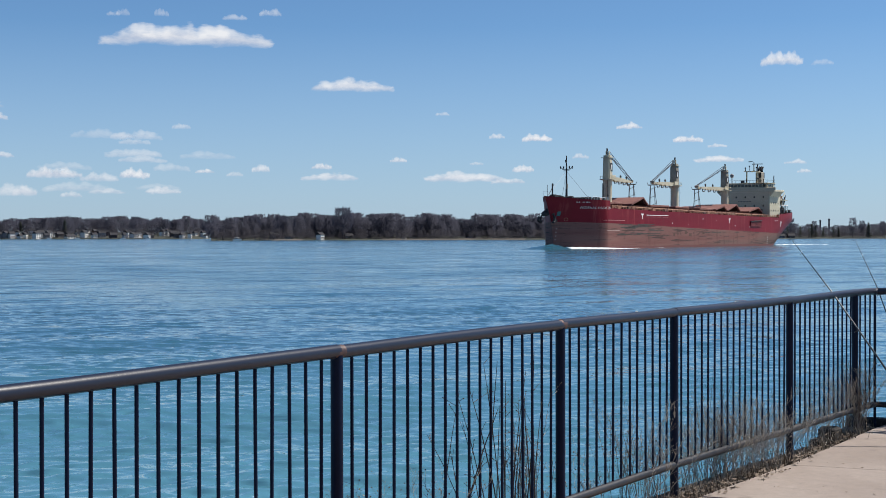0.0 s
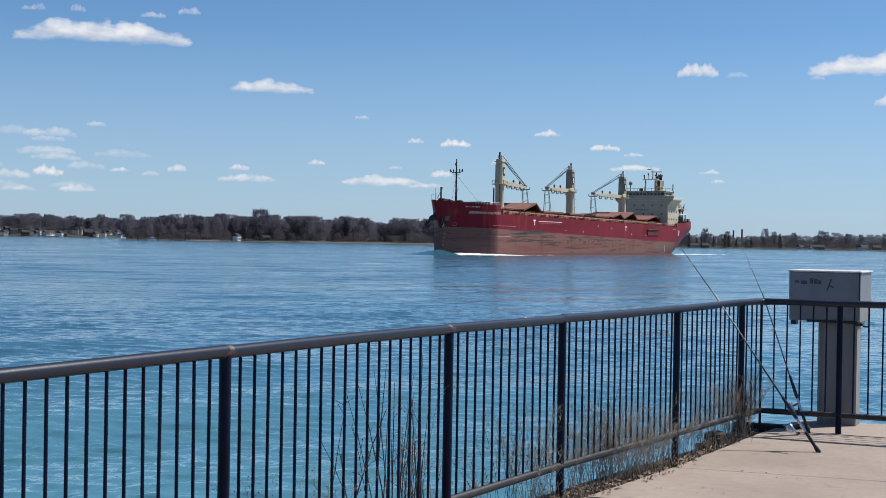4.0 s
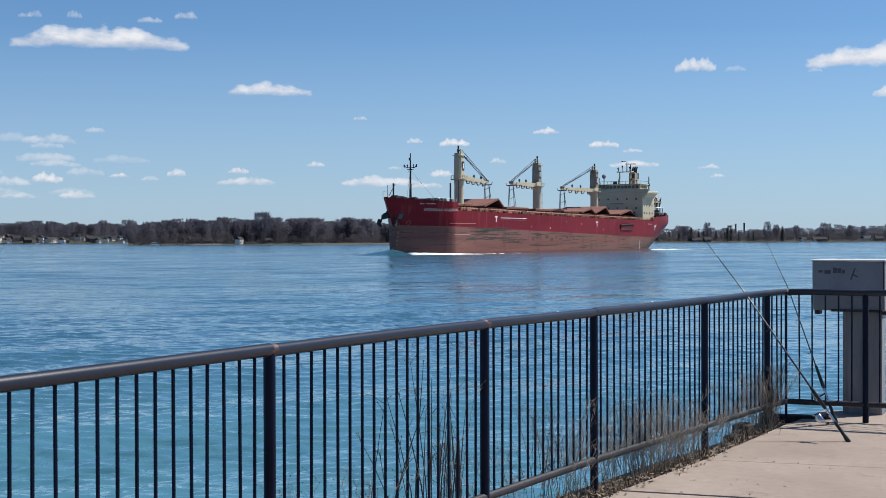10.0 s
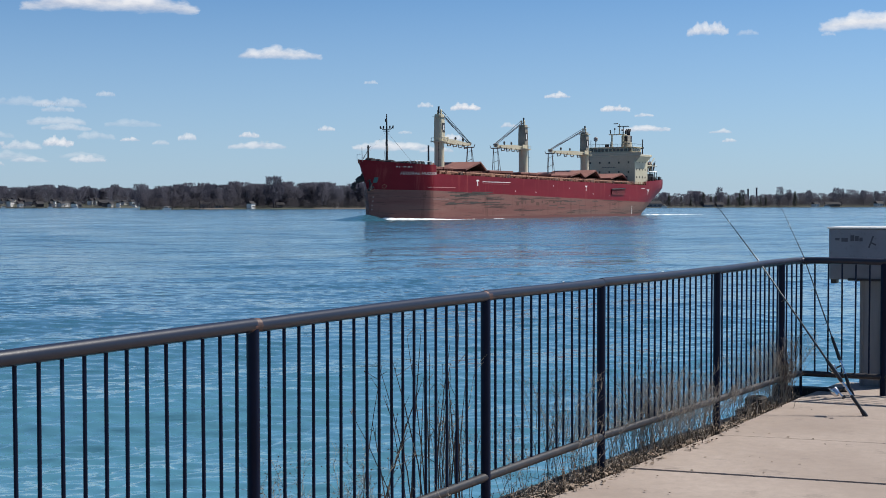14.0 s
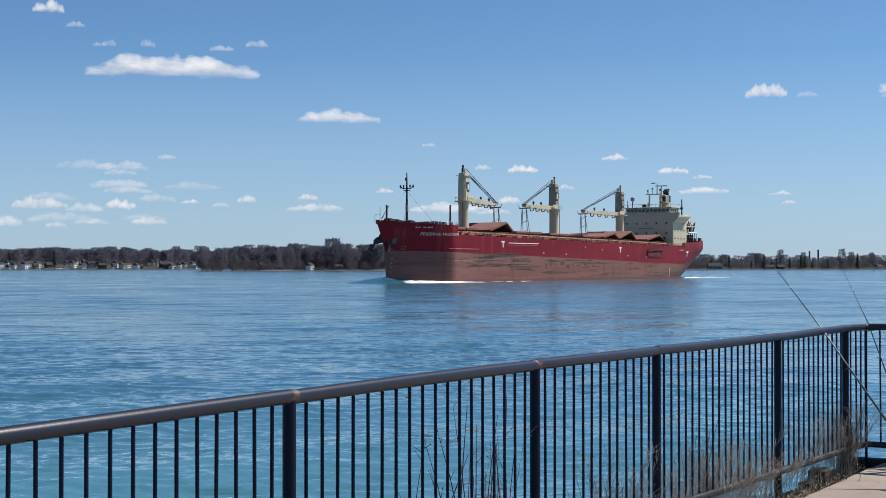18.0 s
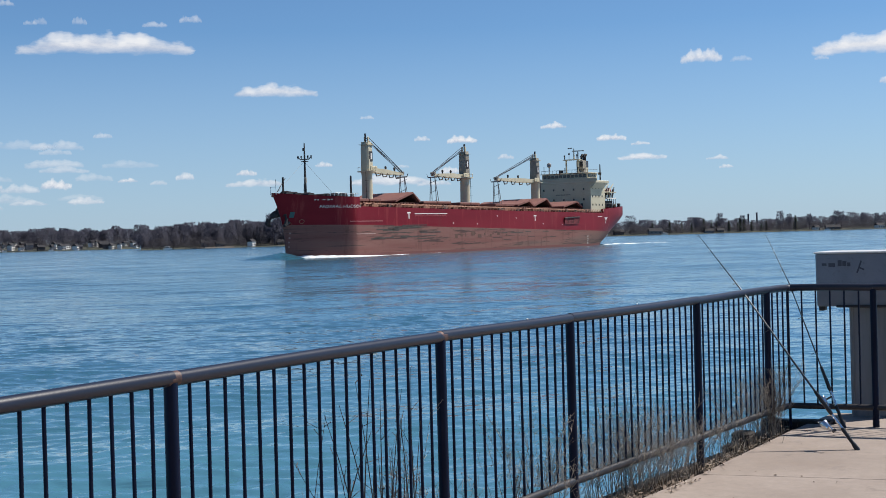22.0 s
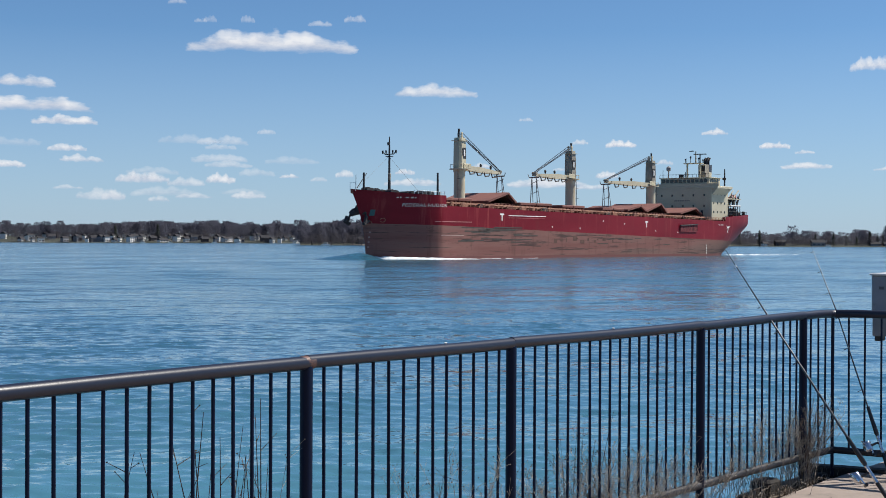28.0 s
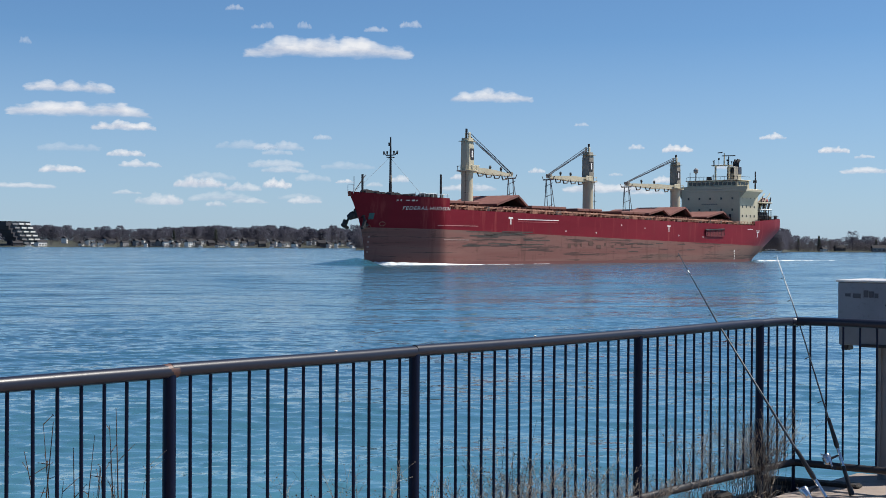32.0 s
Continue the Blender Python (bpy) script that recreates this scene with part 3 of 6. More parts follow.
part("flange", Geo().box((0.16, -0.36, 0.912), (0.32, 0.42, 0.02), chamfer=0.004), M_MASTBLK, cab)
part("bolt", Geo().tube([(0.05, -0.60, 0.88), (0.05, -0.65, 0.88)], 0.008, 8), M_MASTBLK, cab)
for y0, w, h in ((-0.05, 0.035, 0.02), (-0.10, 0.05, 0.03), (-0.17, 0.03, 0.045), (-0.205, 0.03, 0.04), (-0.24, 0.025, 0.03)):
    part("scrawl_bar", Geo().box((-0.001, y0 - w / 2, 1.24 + rnd.uniform(-0.01, 0.01)), (0.003, w, h)), M_SCRIB, cab)
part("scrawl_bar", Geo().box((-0.001, -0.33, 1.215), (0.003, 0.012, 0.10), Matrix.Rotation(radians(20), 3, "X")), M_SCRIB, cab)
part("scrawl_bar", Geo().box((-0.001, -0.35, 1.20), (0.003, 0.04, 0.012), Matrix.Rotation(radians(25), 3, "X")), M_SCRIB, cab)
part("hinge_strip", Geo().box((-0.003, -0.575, 1.185), (0.008, 0.012, 0.26)), M_MASTBLK, cab)


# ---- fishing rods leaning on the rail ----
def rod(label, butt, rest, tip, grip, reel_at, n_guides, side, slim=1.0):
    ob = thing("fishing_rod", label, "fishing rod", "rods leaning on the fence")
    butt, rest, tip = Vector(butt), Vector(rest), Vector(tip)
    d = (rest - butt).normalized()
    pts = [butt, on_line(butt, rest, 0.5), rest, on_line(rest, tip, 0.35), on_line(rest, tip, 0.7), tip]
    part("blank", Geo().tube(pts, [v * slim for v in (0.0085, 0.0075, 0.0055, 0.0042, 0.003, 0.0018)], 8), M_RODGREY, ob, smooth=True)
    part("grip", Geo().tube([butt - d * 0.01, butt + d * 0.03, butt + d * 0.05, butt + d * grip], [0.017, 0.017, 0.0125, 0.0125], 10), M_RODBLK, ob, "black foam grip", smooth=True)
    part("fore_grip", Geo().tube([butt + d * (grip + 0.11), butt + d * (grip + 0.13), butt + d * (grip + 0.30)], [0.010, 0.0145, 0.011], 10), M_RODBLK, ob, smooth=True)
    part("seat", Geo().tube([butt + d * grip, butt + d * (grip + 0.11)], 0.0105, 10), M_CHROME, ob, "bright reel seat", smooth=True)
    out = Vector(side).normalized()
    foot = butt + d * reel_at
    hub = foot + out * 0.085
    reel = part("reel", Geo().tube([foot, foot + out * 0.05, hub], [0.006, 0.008, 0.012], 8), M_RODBLK, ob, "spinning reel", smooth=True)
    part("spool", Geo().tube([hub - d * 0.03, hub - d * 0.02, hub + d * 0.025, hub + d * 0.035], [0.014, 0.026, 0.028, 0.022], 14), M_CHROME, reel, "shiny metal spool", smooth=True)
    ax = d.cross(out).normalized()
    part("crank", Geo().tube([hub - d * 0.02, hub - d * 0.02 + ax * 0.05, hub - d * 0.06 + ax * 0.055], 0.005, 6), M_CHROME, reel)
    part("crank_knob", Geo().tube([hub - d * 0.06 + ax * 0.05, hub - d * 0.06 + ax * 0.08], 0.011, 8), M_RODBLK, reel)
    part("bail", Geo().tube([hub + d * 0.02 + ax * 0.032, hub + d * 0.05 + out * 0.03, hub + d * 0.02 - ax * 0.032], 0.0022, 6), M_CHROME, reel)
    total = (rest - butt).length + (tip - rest).length
    for i in range(n_guides):
        u = 0.36 + 0.63 * (i / (n_guides - 1)) ** 0.8
        s = u * total
        L1 = (rest - butt).length
        p = butt + d * s if s < L1 else on_line(rest, tip, (s - L1) / (tip - rest).length)
        r = 0.014 * (1 - 0.75 * i / n_guides)
        c = p + out * (0.008 + r * 1.3)
        ring = [c + r * (math.cos(q) * out + math.sin(q) * ax) for q in [2 * math.pi * k / 10 for k in range(11)]]
        gd = part("guide", Geo().tube(ring, 0.0016, 5, False), M_RODBLK, ob)
        part("guide_foot", Geo().tube([p, c - out * r * 0.9], 0.0016, 5), M_RODBLK, gd)
        if i in (1, n_guides - 2):
            part("wrap", Geo().tube([p - d * 0.02, p + d * 0.02], 0.0065 - 0.004 * u, 8), M_BARE, ob, "pale thread wrap")
    return ob


rod("dark fishing rod with bright reel leaning over the fence rail", (5.78, -0.722, 0.032), (5.76, 0.058, 1.107), (5.98, 0.46, 1.50), 0.17, 0.24, 7, (-0.62, 0.55, -0.40))
rod("slim dark fishing rod leaning on the fence corner", (6.56, -0.40, 0.06), (6.665, 0.02, 1.107), (6.84, 0.262, 1.49), 0.17, 0.24, 6, (-0.62, 0.5, -0.30), 0.72)


# ---- the ship: x forward from the stem, y to port, z up from the waterline ----
ship = thing("cargo_ship", "red bulk carrier with cream cranes and worn lower hull, under way", "ship")
HALF = 11.8


def deck_z(s):
    """Height of the hull's upper edge."""
    if s > -23.0:
        return 15.9 + 1.25 * ((s + 23) / 23) ** 1.6
    if s > -174.0:
        return 11.6 + 1.75 * max(0.0, (s + 174) / 151) ** 1.15
    return 13.0 + 1.15 * min(1.0, (-174 - s) / 22)


def stem_x(z):
    """The raked stem at a height."""
    return -6.0 + 5.4 * (min(max(z, 0.0), 17.2) / 17.0) ** 2.1


def stern_x(z):
    """The overhanging stern at a height."""
    return -189.5 - 6.8 * min(max((z - 1.0) / 9.0, 0.0), 1.0) ** 0.8


def half_breadth(s, z):
    """Half the hull's width at a station and height."""
    zz = min(max(z, -2.0), 17.2)
    up = max(zz, 0.0) / 17.0
    stem = stem_x(zz)
    u = min(max((stem - s) / (stem + 21.2), 0.0), 1.0)
    b = HALF * (1 - (1 - u) ** (1.10 + 0.06 * up)) ** (0.99 - 0.07 * up)
    end = stern_x(zz)
    run = 34.0 - 12.0 * min(max(zz / 12.0, 0), 1)
    v = min(max((s - end) / run, 0.0), 1.0)
    low = 0.16 + 0.62 * min(max(zz / 11.0, 0.0), 1.0)
    return b * (low + (1 - low) * (1 - (1 - v) ** 2.2))


STATIONS = [0.35, 0.0, -0.5, -1.2, -2, -3, -4, -5.2, -6.5, -8, -10, -12, -14, -16, -17, -18, -19, -20, -21, -22, -22.95, -23.05, -24, -25, -26, -27, -28.5, -30, -35, -45] + [-60 - 12 * k for k in range(9)] + \
           [-160, -165, -170, -173.9, -174.1, -178, -182, -185, -187, -189, -190, -191.5, -193, -194.5, -196]
LEVELS = 15
g = Geo()
for side in (1, -1):
    rows = []
    for s in STATIONS:
        top = deck_z(s)
        rows.append([(max(min(s, stem_x(z)), stern_x(z)), side * half_breadth(s, z), z) for z in [-2 + (top + 2) * k / LEVELS for k in range(LEVELS + 1)]])
    n0 = len(g.v)
    g.v += [p for r in rows for p in r]
    w = LEVELS + 1
    g.f += [(n0 + i * w + k, n0 + (i + 1) * w + k, n0 + (i + 1) * w + k + 1, n0 + i * w + k + 1) for i in range(len(rows) - 1) for k in range(LEVELS)]
n0 = len(g.v) // 2
last = (len(STATIONS) - 1) * w
g.f += [(last + k, n0 + last + k, n0 + last + k + 1, last + k + 1) for k in range(LEVELS)]
part("hull", g, M_HULL, ship, "dark red hull with worn brown antifouling below", smooth=True)
# decks
g = Geo()
for a_, b_ in zip(STATIONS, STATIONS[1:]):
    if b_ > -23.0:
        za, zb = deck_z(a_) - 1.1, deck_z(b_) - 1.1
    elif a_ < -23.0:
        za, zb = deck_z(a_) - (0.15 if a_ > -174 else 1.0), deck_z(b_) - (0.15 if b_ > -174 else 1.0)
    else:
        continue
    ya, yb = half_breadth(a_, za), half_breadth(b_, zb)
    n0 = len(g.v)
    g.add([(a_, ya - 0.02, za), (b_, yb - 0.02, zb), (b_, -yb + 0.02, zb), (a_, -ya + 0.02, za)], [(0, 1, 2, 3)])
part("deck", g, M_DECK, ship)
part("forecastle_bulkhead", Geo().box((-23.0, 0, 13.6), (0.12, 23.3, 4.4)), M_HULL, ship)
part("poop_bulkhead", Geo().box((-174.0, 0, 12.3), (0.12, 23.3, 1.3)), M_HULL, ship)
# inner face of the forecastle bulwark
g = Geo()
for a_, b_ in zip(STATIONS[2:20], STATIONS[3:21]):
    for side in (1, -1):
        q = []
        for s in (a_, b_):
            t = deck_z(s)
            q += [(s, side * max(half_breadth(s, t - 1.1) - 0.25, 0.02), t - 1.1), (s, side * max(half_breadth(s, t) - 0.12, 0.01), t + 0.02)]
        g.add(q, [(0, 1, 3, 2)])
part("bulwark_lining", g, M_DECK, ship)
part("bulb", Geo().tube([(-8, 0, -2.6), (-5.2, 0, -2.3), (-3.0, 0, -2.2), (-1.8, 0, -2.2)], [2.3, 1.9, 1.4, 0.4], 14), M_HULL, ship, "bulbous bow just under the surface", smooth=True)

# deck-edge railing with stanchions, port and starboard
for side in (1, -1):
    rail = part("deck_railing", Geo().tube([(s, side * (HALF - 0.35), deck_z(s) + 1.05) for s in (-25, -45, -70, -95, -120, -145, -173)], 0.06, 6), M_RUSTRAIL, ship, "rust-brown deck railing")
    for dz in (0.35, 0.7):
        part("rail_bar", Geo().tube([(s, side * (HALF - 0.35), deck_z(s) + dz) for s in (-25, -45, -70, -95, -120, -145, -173)], 0.04, 5), M_RUSTRAIL, rail)
    for k in range(75):
        s = -25 - 2.0 * k
        tilt = 0.9 if side > 0 else 0.3
        part("stanchion", Geo().tube([(s, side * (HALF - 0.35), deck_z(s) - 0.1), (s - tilt, side * (HALF - 0.42), deck_z(s) + 1.05)], 0.085, 5), M_RUSTRAIL, rail)
    # inner pipes and walkway boxes between railing and coaming
    for k in range(24):
        s = -27 - 6.1 * k + rnd.uniform(-1, 1)
        part("deck_fitting", Geo().box((s, side * rnd.uniform(9.0, 10.4), deck_z(s) + 0.45), (rnd.uniform(0.8, 2.6), 0.8, rnd.uniform(0.7, 1.3)), chamfer=0.08), rnd.choice((M_DECK, M_RUSTRAIL, M_MASTBLK)), ship)
    part("pipe_run", Geo().tube([(-26, side * 8.9, deck_z(-26) + 0.9), (-165, side * 8.9, deck_z(-165) + 0.9)], 0.22, 8), M_RUSTRAIL, ship)

# hatch coamings, flat covers, and covers folded up like tents
HATCHES = [(-26.5, -38.0, 0), (-45.0, -57.5, 1), (-59.5, -75.0, 0), (-80.0, -92.0, 0), (-101.5, -114.0, 0), (-116.0, -127.0, 2), (-127.5, -140.0, 1), (-149.0, -163.5, 3)]
for s0, s1, up in HATCHES:
    z0 = deck_z((s0 + s1) / 2)
    hatch = part("hatch_coaming", Geo().box(((s0 + s1) / 2, 0, z0 + 0.75), (s0 - s1, 16.4, 1.8), chamfer=0.1), M_DECK, ship, "rust-red hatch coaming")
    for k in range(int((s0 - s1) / 1.6)):
        for side in (1, -1):
            part("coaming_stay", Geo().prism([(s0 - 0.8 - 1.6 * k - 0.08, z0), (s0 - 0.8 - 1.6 * k + 0.08, z0), (s0 - 0.8 - 1.6 * k + 0.08, z0 + 1.6), (s0 - 0.8 - 1.6 * k - 0.08, z0 + 1.6)], 1, side * 8.2, side * 8.75), M_DECK, hatch)
    if up == 0:
        for k in (0, 1):
            mid = s0 + (s1 - s0) * (0.25 + 0.5 * k)
            part("hatch_cover", Geo().box((mid, 0, z0 + 2.0), ((s0 - s1) / 2 - 0.15, 17.0, 0.75), chamfer=0.12), M_COVER, hatch)
    else:
        peak = {1: 2.5, 2: 1.5, 3: 1.9}[up]
        apex = s0 + (s1 - s0) * 0.72
        zb, zt = z0 + 1.75, z0 + 1.75 + peak
        for end in (s0, s1):
            d = Vector((apex - end, 0, zt - zb)).normalized()
            nrm = Vector((-d.z, 0, d.x)) * 0.55
            if nrm.z < 0:
                nrm = -nrm
            q = [(end, zb), (apex, zt), (apex + nrm.x * 0.3, zt + nrm.z * 0.9), (end + nrm.x, zb + nrm.z)]
            panel_ = part("hatch_cover", Geo().prism(q, 1, -8.6, 8.6), M_COVER, hatch, "brown steel cover folded up into a ridge")
            for k in range(5):
                y = -7.6 + 3.8 * k
                c0, c1 = Vector((end, y, zb - 0.12)) + (Vector((apex, y, zt)) - Vector((end, y, zb))) * 0.06, Vector((apex, y, zt - 0.2))
                part("cover_rib", Geo().tube([c0, c1], 0.16, 4), M_DARKIN, panel_)
        # no hold below: its shade is a thin dark sheet on the coaming
        part("hold_opening", Geo().box((apex, 0, z0 + 1.66), (s0 - s1 - 0.6, 16.0, 0.1)), M_DARKIN, hatch, "dark sheet painted as the shade of the open hold")


def deck_crane(s, aft, reach, rest_z, label):
    """Cylinder pedestal, machinery house, head, jib lying on its rest, luffing wires."""
    d = -1 if aft else 1
    z0 = deck_z(s)
    crane = part("deck_crane", Geo().tube([(s, 0, z0 - 0.1), (s, 0, z0 + 1.2), (s, 0, z0 + 9.5), (s, 0, z0 + 10.6)], [1.9, 1.55, 1.5, 1.75], 22), M_CREAM, ship, label, smooth=True)
    part("slewing_platform", Geo().tube([(s, 0, z0 + 10.5), (s, 0, z0 + 10.75)], 2.7, 20), M_CREAM, crane, smooth=True)
    for k in range(10):
        q = 2 * math.pi * k / 10
        part("platform_rail", Geo().tube([(s + 2.6 * math.cos(q), 2.6 * math.sin(q), z0 + 10.7), (s + 2.6 * math.cos(q), 2.6 * math.sin(q), z0 + 11.8), (s + 2.6 * math.cos(q + 0.63), 2.6 * math.sin(q + 0.63), z0 + 11.8)], 0.05, 5), M_CREAM, crane)
    ring = [(1.25, 1.15), (1.35, -0.8), (0.95, -1.35), (-0.95, -1.35), (-1.35, -0.8), (-1.25, 1.15)]
    g = Geo()
    for z, k in ((z0 + 10.7, 1.06), (z0 + 17.0, 1.0), (z0 + 19.0, 0.9)):
        g.v += [(s + k * u * 0.98 * d, k * v, z) for v, u in ring]
    g.f += [(r * 6 + i, r * 6 + (i + 1) % 6, r * 6 + 6 + (i + 1) % 6, r * 6 + 6 + i) for r in range(2) for i in range(6)] + [tuple(range(12, 18))]
    # cream where the lit face shows; grey paints in the shaded side
    part("tower", g, M_CREAM if aft else M_TOWER, crane, "" if aft else "crane tower painted grey for its shaded side")
    part("window_panel", Geo().box((s - 0.2 * d, 1.36, z0 + 15.2), (0.9, 0.12, 2.0), chamfer=0.04), M_MASTBLK, crane)
    part("panel_frame", Geo().box((s + 0.35 * d, 1.34, z0 + 14.9), (1.5, 0.12, 2.9), chamfer=0.04), M_MASTBLK, crane)
    part("pale_panel", Geo().box((s + 0.35 * d, 1.38, z0 + 14.9), (0.6, 0.14, 1.7), chamfer=0.04), M_WHITE, crane, "pale weathered panel")
    for dz in (2.0, 5.0, 8.0):
        part("ladder_hoop", Geo().tube([(s - 1.6 * d, 0.5, z0 + dz), (s - 2.0 * d, 0.9, z0 + dz), (s - 2.0 * d, 1.5, z0 + dz), (s - 1.5 * d, 1.5, z0 + dz)], 0.05, 5), M_MASTBLK, crane)
    part("ladder", Geo().tube([(s - 1.9 * d, 1.0, z0 + 0.3), (s - 1.9 * d, 1.0, z0 + 10.6)], 0.08, 5), M_MASTBLK, crane)
    part("jib_foot_panel", Geo().box((s + 1.5 * d, 1.45, z0 + 11.5), (3.2, 0.2, 1.3), chamfer=0.05), M_CREAM, crane, "cream panel at the jib foot")
    part("top_platform", Geo().box((s, 0, z0 + 18.2), (3.3, 3.2, 0.12)), M_CREAM, crane)
    for v in (-0.55, 0.55):
        part("head_sheave", Geo().box((s + 0.25 * d, v, z0 + 19.7), (0.75, 0.35, 1.6), chamfer=0.1), M_CREAM, crane)
    part("mast_light", Geo().tube([(s - 0.3 * d, 0, z0 + 19.0), (s - 0.3 * d, 0, z0 + 20.9), (s - 0.3 * d, 0, z0 + 21.4)], [0.16, 0.3, 0.3], 8), M_MASTBLK, crane)
    root, tip = Vector((s + 1.2 * d, 0, z0 + 11.1)), Vector((s + reach * d, 0, rest_z))
    # twin box-girder jib
    jib = None
    for v in (-0.75, 0.75):
        g = Geo()
        for p, h in ((root, 0.55), (on_line(root, tip, 0.4), 0.75), (tip, 0.32)):
            w2 = 0.26
            vv = v * (1.0 if p is root else (0.9 if h > 0.5 else 0.6))
            g.v += [(p.x, vv - w2, p.z - h), (p.x, vv + w2, p.z - h), (p.x, vv + w2, p.z + h), (p.x, vv - w2, p.z + h)]
        g.f += [(r * 4 + i, r * 4 + (i + 1) % 4, r * 4 + 4 + (i + 1) % 4, r * 4 + 4 + i) for r in range(2) for i in range(4)] + [(0, 1, 2, 3), (8, 9, 10, 11)]
        ob = part("jib_beam", g, M_CREAM, crane)
        jib = jib or ob
    for k in range(5):
        p = on_line(root, tip, 0.12 + 0.2 * k)
        part("jib_brace", Geo().box((p.x, 0, p.z - 0.05), (0.35, 1.7, 0.5), chamfer=0.05), M_CREAM, jib)
        if k < 4:
            q_ = on_line(root, tip, 0.2 + 0.2 * k)
            part("rope_guard", Geo().tube([(q_.x - 1.3, 0.8, q_.z - 0.4), (q_.x - 0.8, 0.8, q_.z - 1.3), (q_.x + 0.9, 0.8, q_.z - 1.5), (q_.x + 1.5, 0.8, q_.z - 0.4)], 0.19, 6), M_MASTBLK, jib)
    for u in (0.45, 0.72):
        p = on_line(root, tip, u)
        part("jib_sheave", Geo().tube([(p.x, 0.5, p.z + 0.5), (p.x, 0.5, p.z + 1.3), (p.x, 0.5, p.z + 1.7)], [0.12, 0.38, 0.2], 8), M_MASTBLK, jib)
    part("jib_head", Geo().tube([tip + Vector((-0.3 * d, -0.8, 0.45)), tip + Vector((-0.3 * d, 0.8, 0.45))], 0.40, 12), M_TOWER, jib, smooth=True)
    for v, dz in ((-0.5, 0.0), (0.5, 0.0), (-0.3, -0.7), (0.3, -0.7)):
        part("luffing_wire", Geo().tube([(s + 0.6 * d, v, z0 + 20.3 + dz), tip + Vector((-0.2 * d, v, 0.6))], 0.10, 5), M_WIRE, crane)
    # rest
    rest = part("jib_rest", Geo().tube([(tip.x, -1.7, rest_z - 0.75), (tip.x, 1.7, rest_z - 0.75)], 0.18, 8), M_RESTGREY, ship, "grey lattice jib rest")
    zb = deck_z(tip.x)
    for v in (-1, 1):
        part("rest_leg", Geo().tube([(tip.x, v * 1.3, zb + 1.0), (tip.x, v * 0.75, rest_z - 0.7)], 0.12, 6), M_RESTGREY, rest)
        part("rest_leg", Geo().tube([(tip.x - 1.6, v * 1.3, zb + 1.0), (tip.x - 0.1, v * 0.75, rest_z - 0.7)], 0.10, 6), M_RESTGREY, rest)
        part("rest_horn", Geo().tube([(tip.x, v * 1.7, rest_z - 0.75), (tip.x, v * 2.1, rest_z + 0.2)], 0.11, 6), M_RESTGREY, rest)
    for k in range(3):
        z = zb + 2.4 + (rest_z - zb - 3.5) * k / 2.5
        part("rest_brace", Geo().tube([(tip.x, -1.15, z), (tip.x - 0.6, 1.15, z + 1.0)], 0.08, 5), M_RESTGREY, rest)
    return crane


deck_crane(-43.4, True, 18.0, 23.3, "cream tower crane with its jib lowered aft")
deck_crane(-97.2, False, 19.0, 23.6, "cream tower crane with its jib lowered forward")
deck_crane(-144.5, False, 27.5, 23.0, "cream tower crane with its long jib lowered forward")

# foremast and forecastle gear
mast = part("foremast", Geo().tube([(-14.8, 0, 16.0), (-14.8, 0, 21.0), (-14.8, 0, 27.5), (-14.8, 0, 30.6)], [0.42, 0.30, 0.22, 0.14], 10), M_MASTBLK, ship, "dark foremast with light brackets")
part("crosstree", Geo().tube([(-14.8, -2.2, 26.9), (-14.8, -1.4, 26.2), (-14.8, 1.4, 26.2), (-14.8, 2.2, 26.9)], 0.14, 6), M_MASTBLK, mast)
for v in (-2.2, -1.1, 1.1, 2.2):
    part("mast_lamp", Geo().tube([(-14.8, v, 26.3), (-14.8, v, 26.8), (-14.8, v, 27.2)], [0.1, 0.22, 0.22], 8), M_MASTBLK, mast)
part("mast_lamp", Geo().tube([(-14.5, 0, 28.4), (-14.5, 0, 29.2)], 0.34, 8), M_MASTBLK, mast)
part("mast_platform", Geo().tube([(-14.8, 0, 25.6), (-14.8, 0, 25.75)], 1.0, 12), M_MASTBLK, mast)
part("mast_box", Geo().box((-14.5, 0.3, 20.6), (0.5, 0.6, 1.6), chamfer=0.06), M_TOWER, mast)
for v in (-5.5, 5.5):
    part("mast_stay", Geo().tube([(-14.8, 0, 25.5), (-21, v, 16.0)], 0.035, 4), M_WIRE, mast)
part("mast_stay", Geo().tube([(-14.8, 0, 25.8), (-2.5, 0, 17.0)], 0.035, 4), M_WIRE, mast)
part("jackstaff", Geo().tube([(-2.4, 0, 16.0), (-2.4, 0, 20.6)], 0.07, 6), M_MASTBLK, ship)
part("bow_post", Geo().tube([(-4.6, 0.6, 16.0), (-4.6, 0.6, 21.2)], 0.26, 8), M_MASTBLK, ship)
part("bow_davit", Geo().tube([(-2.2, 0.6, 17.4), (-5.6, 0.6, 21.0)], 0.1, 6), M_MASTBLK, ship)
part("bow_light_frame", Geo().tube([(-1.3, -0.9, 16.6), (-1.3, -0.9, 18.6), (-1.3, 0.9, 18.6), (-1.3, 0.9, 16.6)], 0.07, 5), M_BARE, ship)
part("samson_post", Geo().tube([(-22.2, 9.6, 14.8), (-22.2, 9.6, 21.6)], [0.30, 0.24], 10), M_MASTBLK, ship)
for k in range(22):
    s = -5.5 - 0.78 * k
    v = rnd.uniform(-0.5, 0.85) * half_breadth(s, 16) * 0.8
    part("windlass_gear", Geo().tube([(s, v - 0.9, deck_z(s) + 0.1), (s, v + 0.9, deck_z(s) + 0.1)], rnd.uniform(0.6, 1.1), 9), M_MASTBLK, ship)
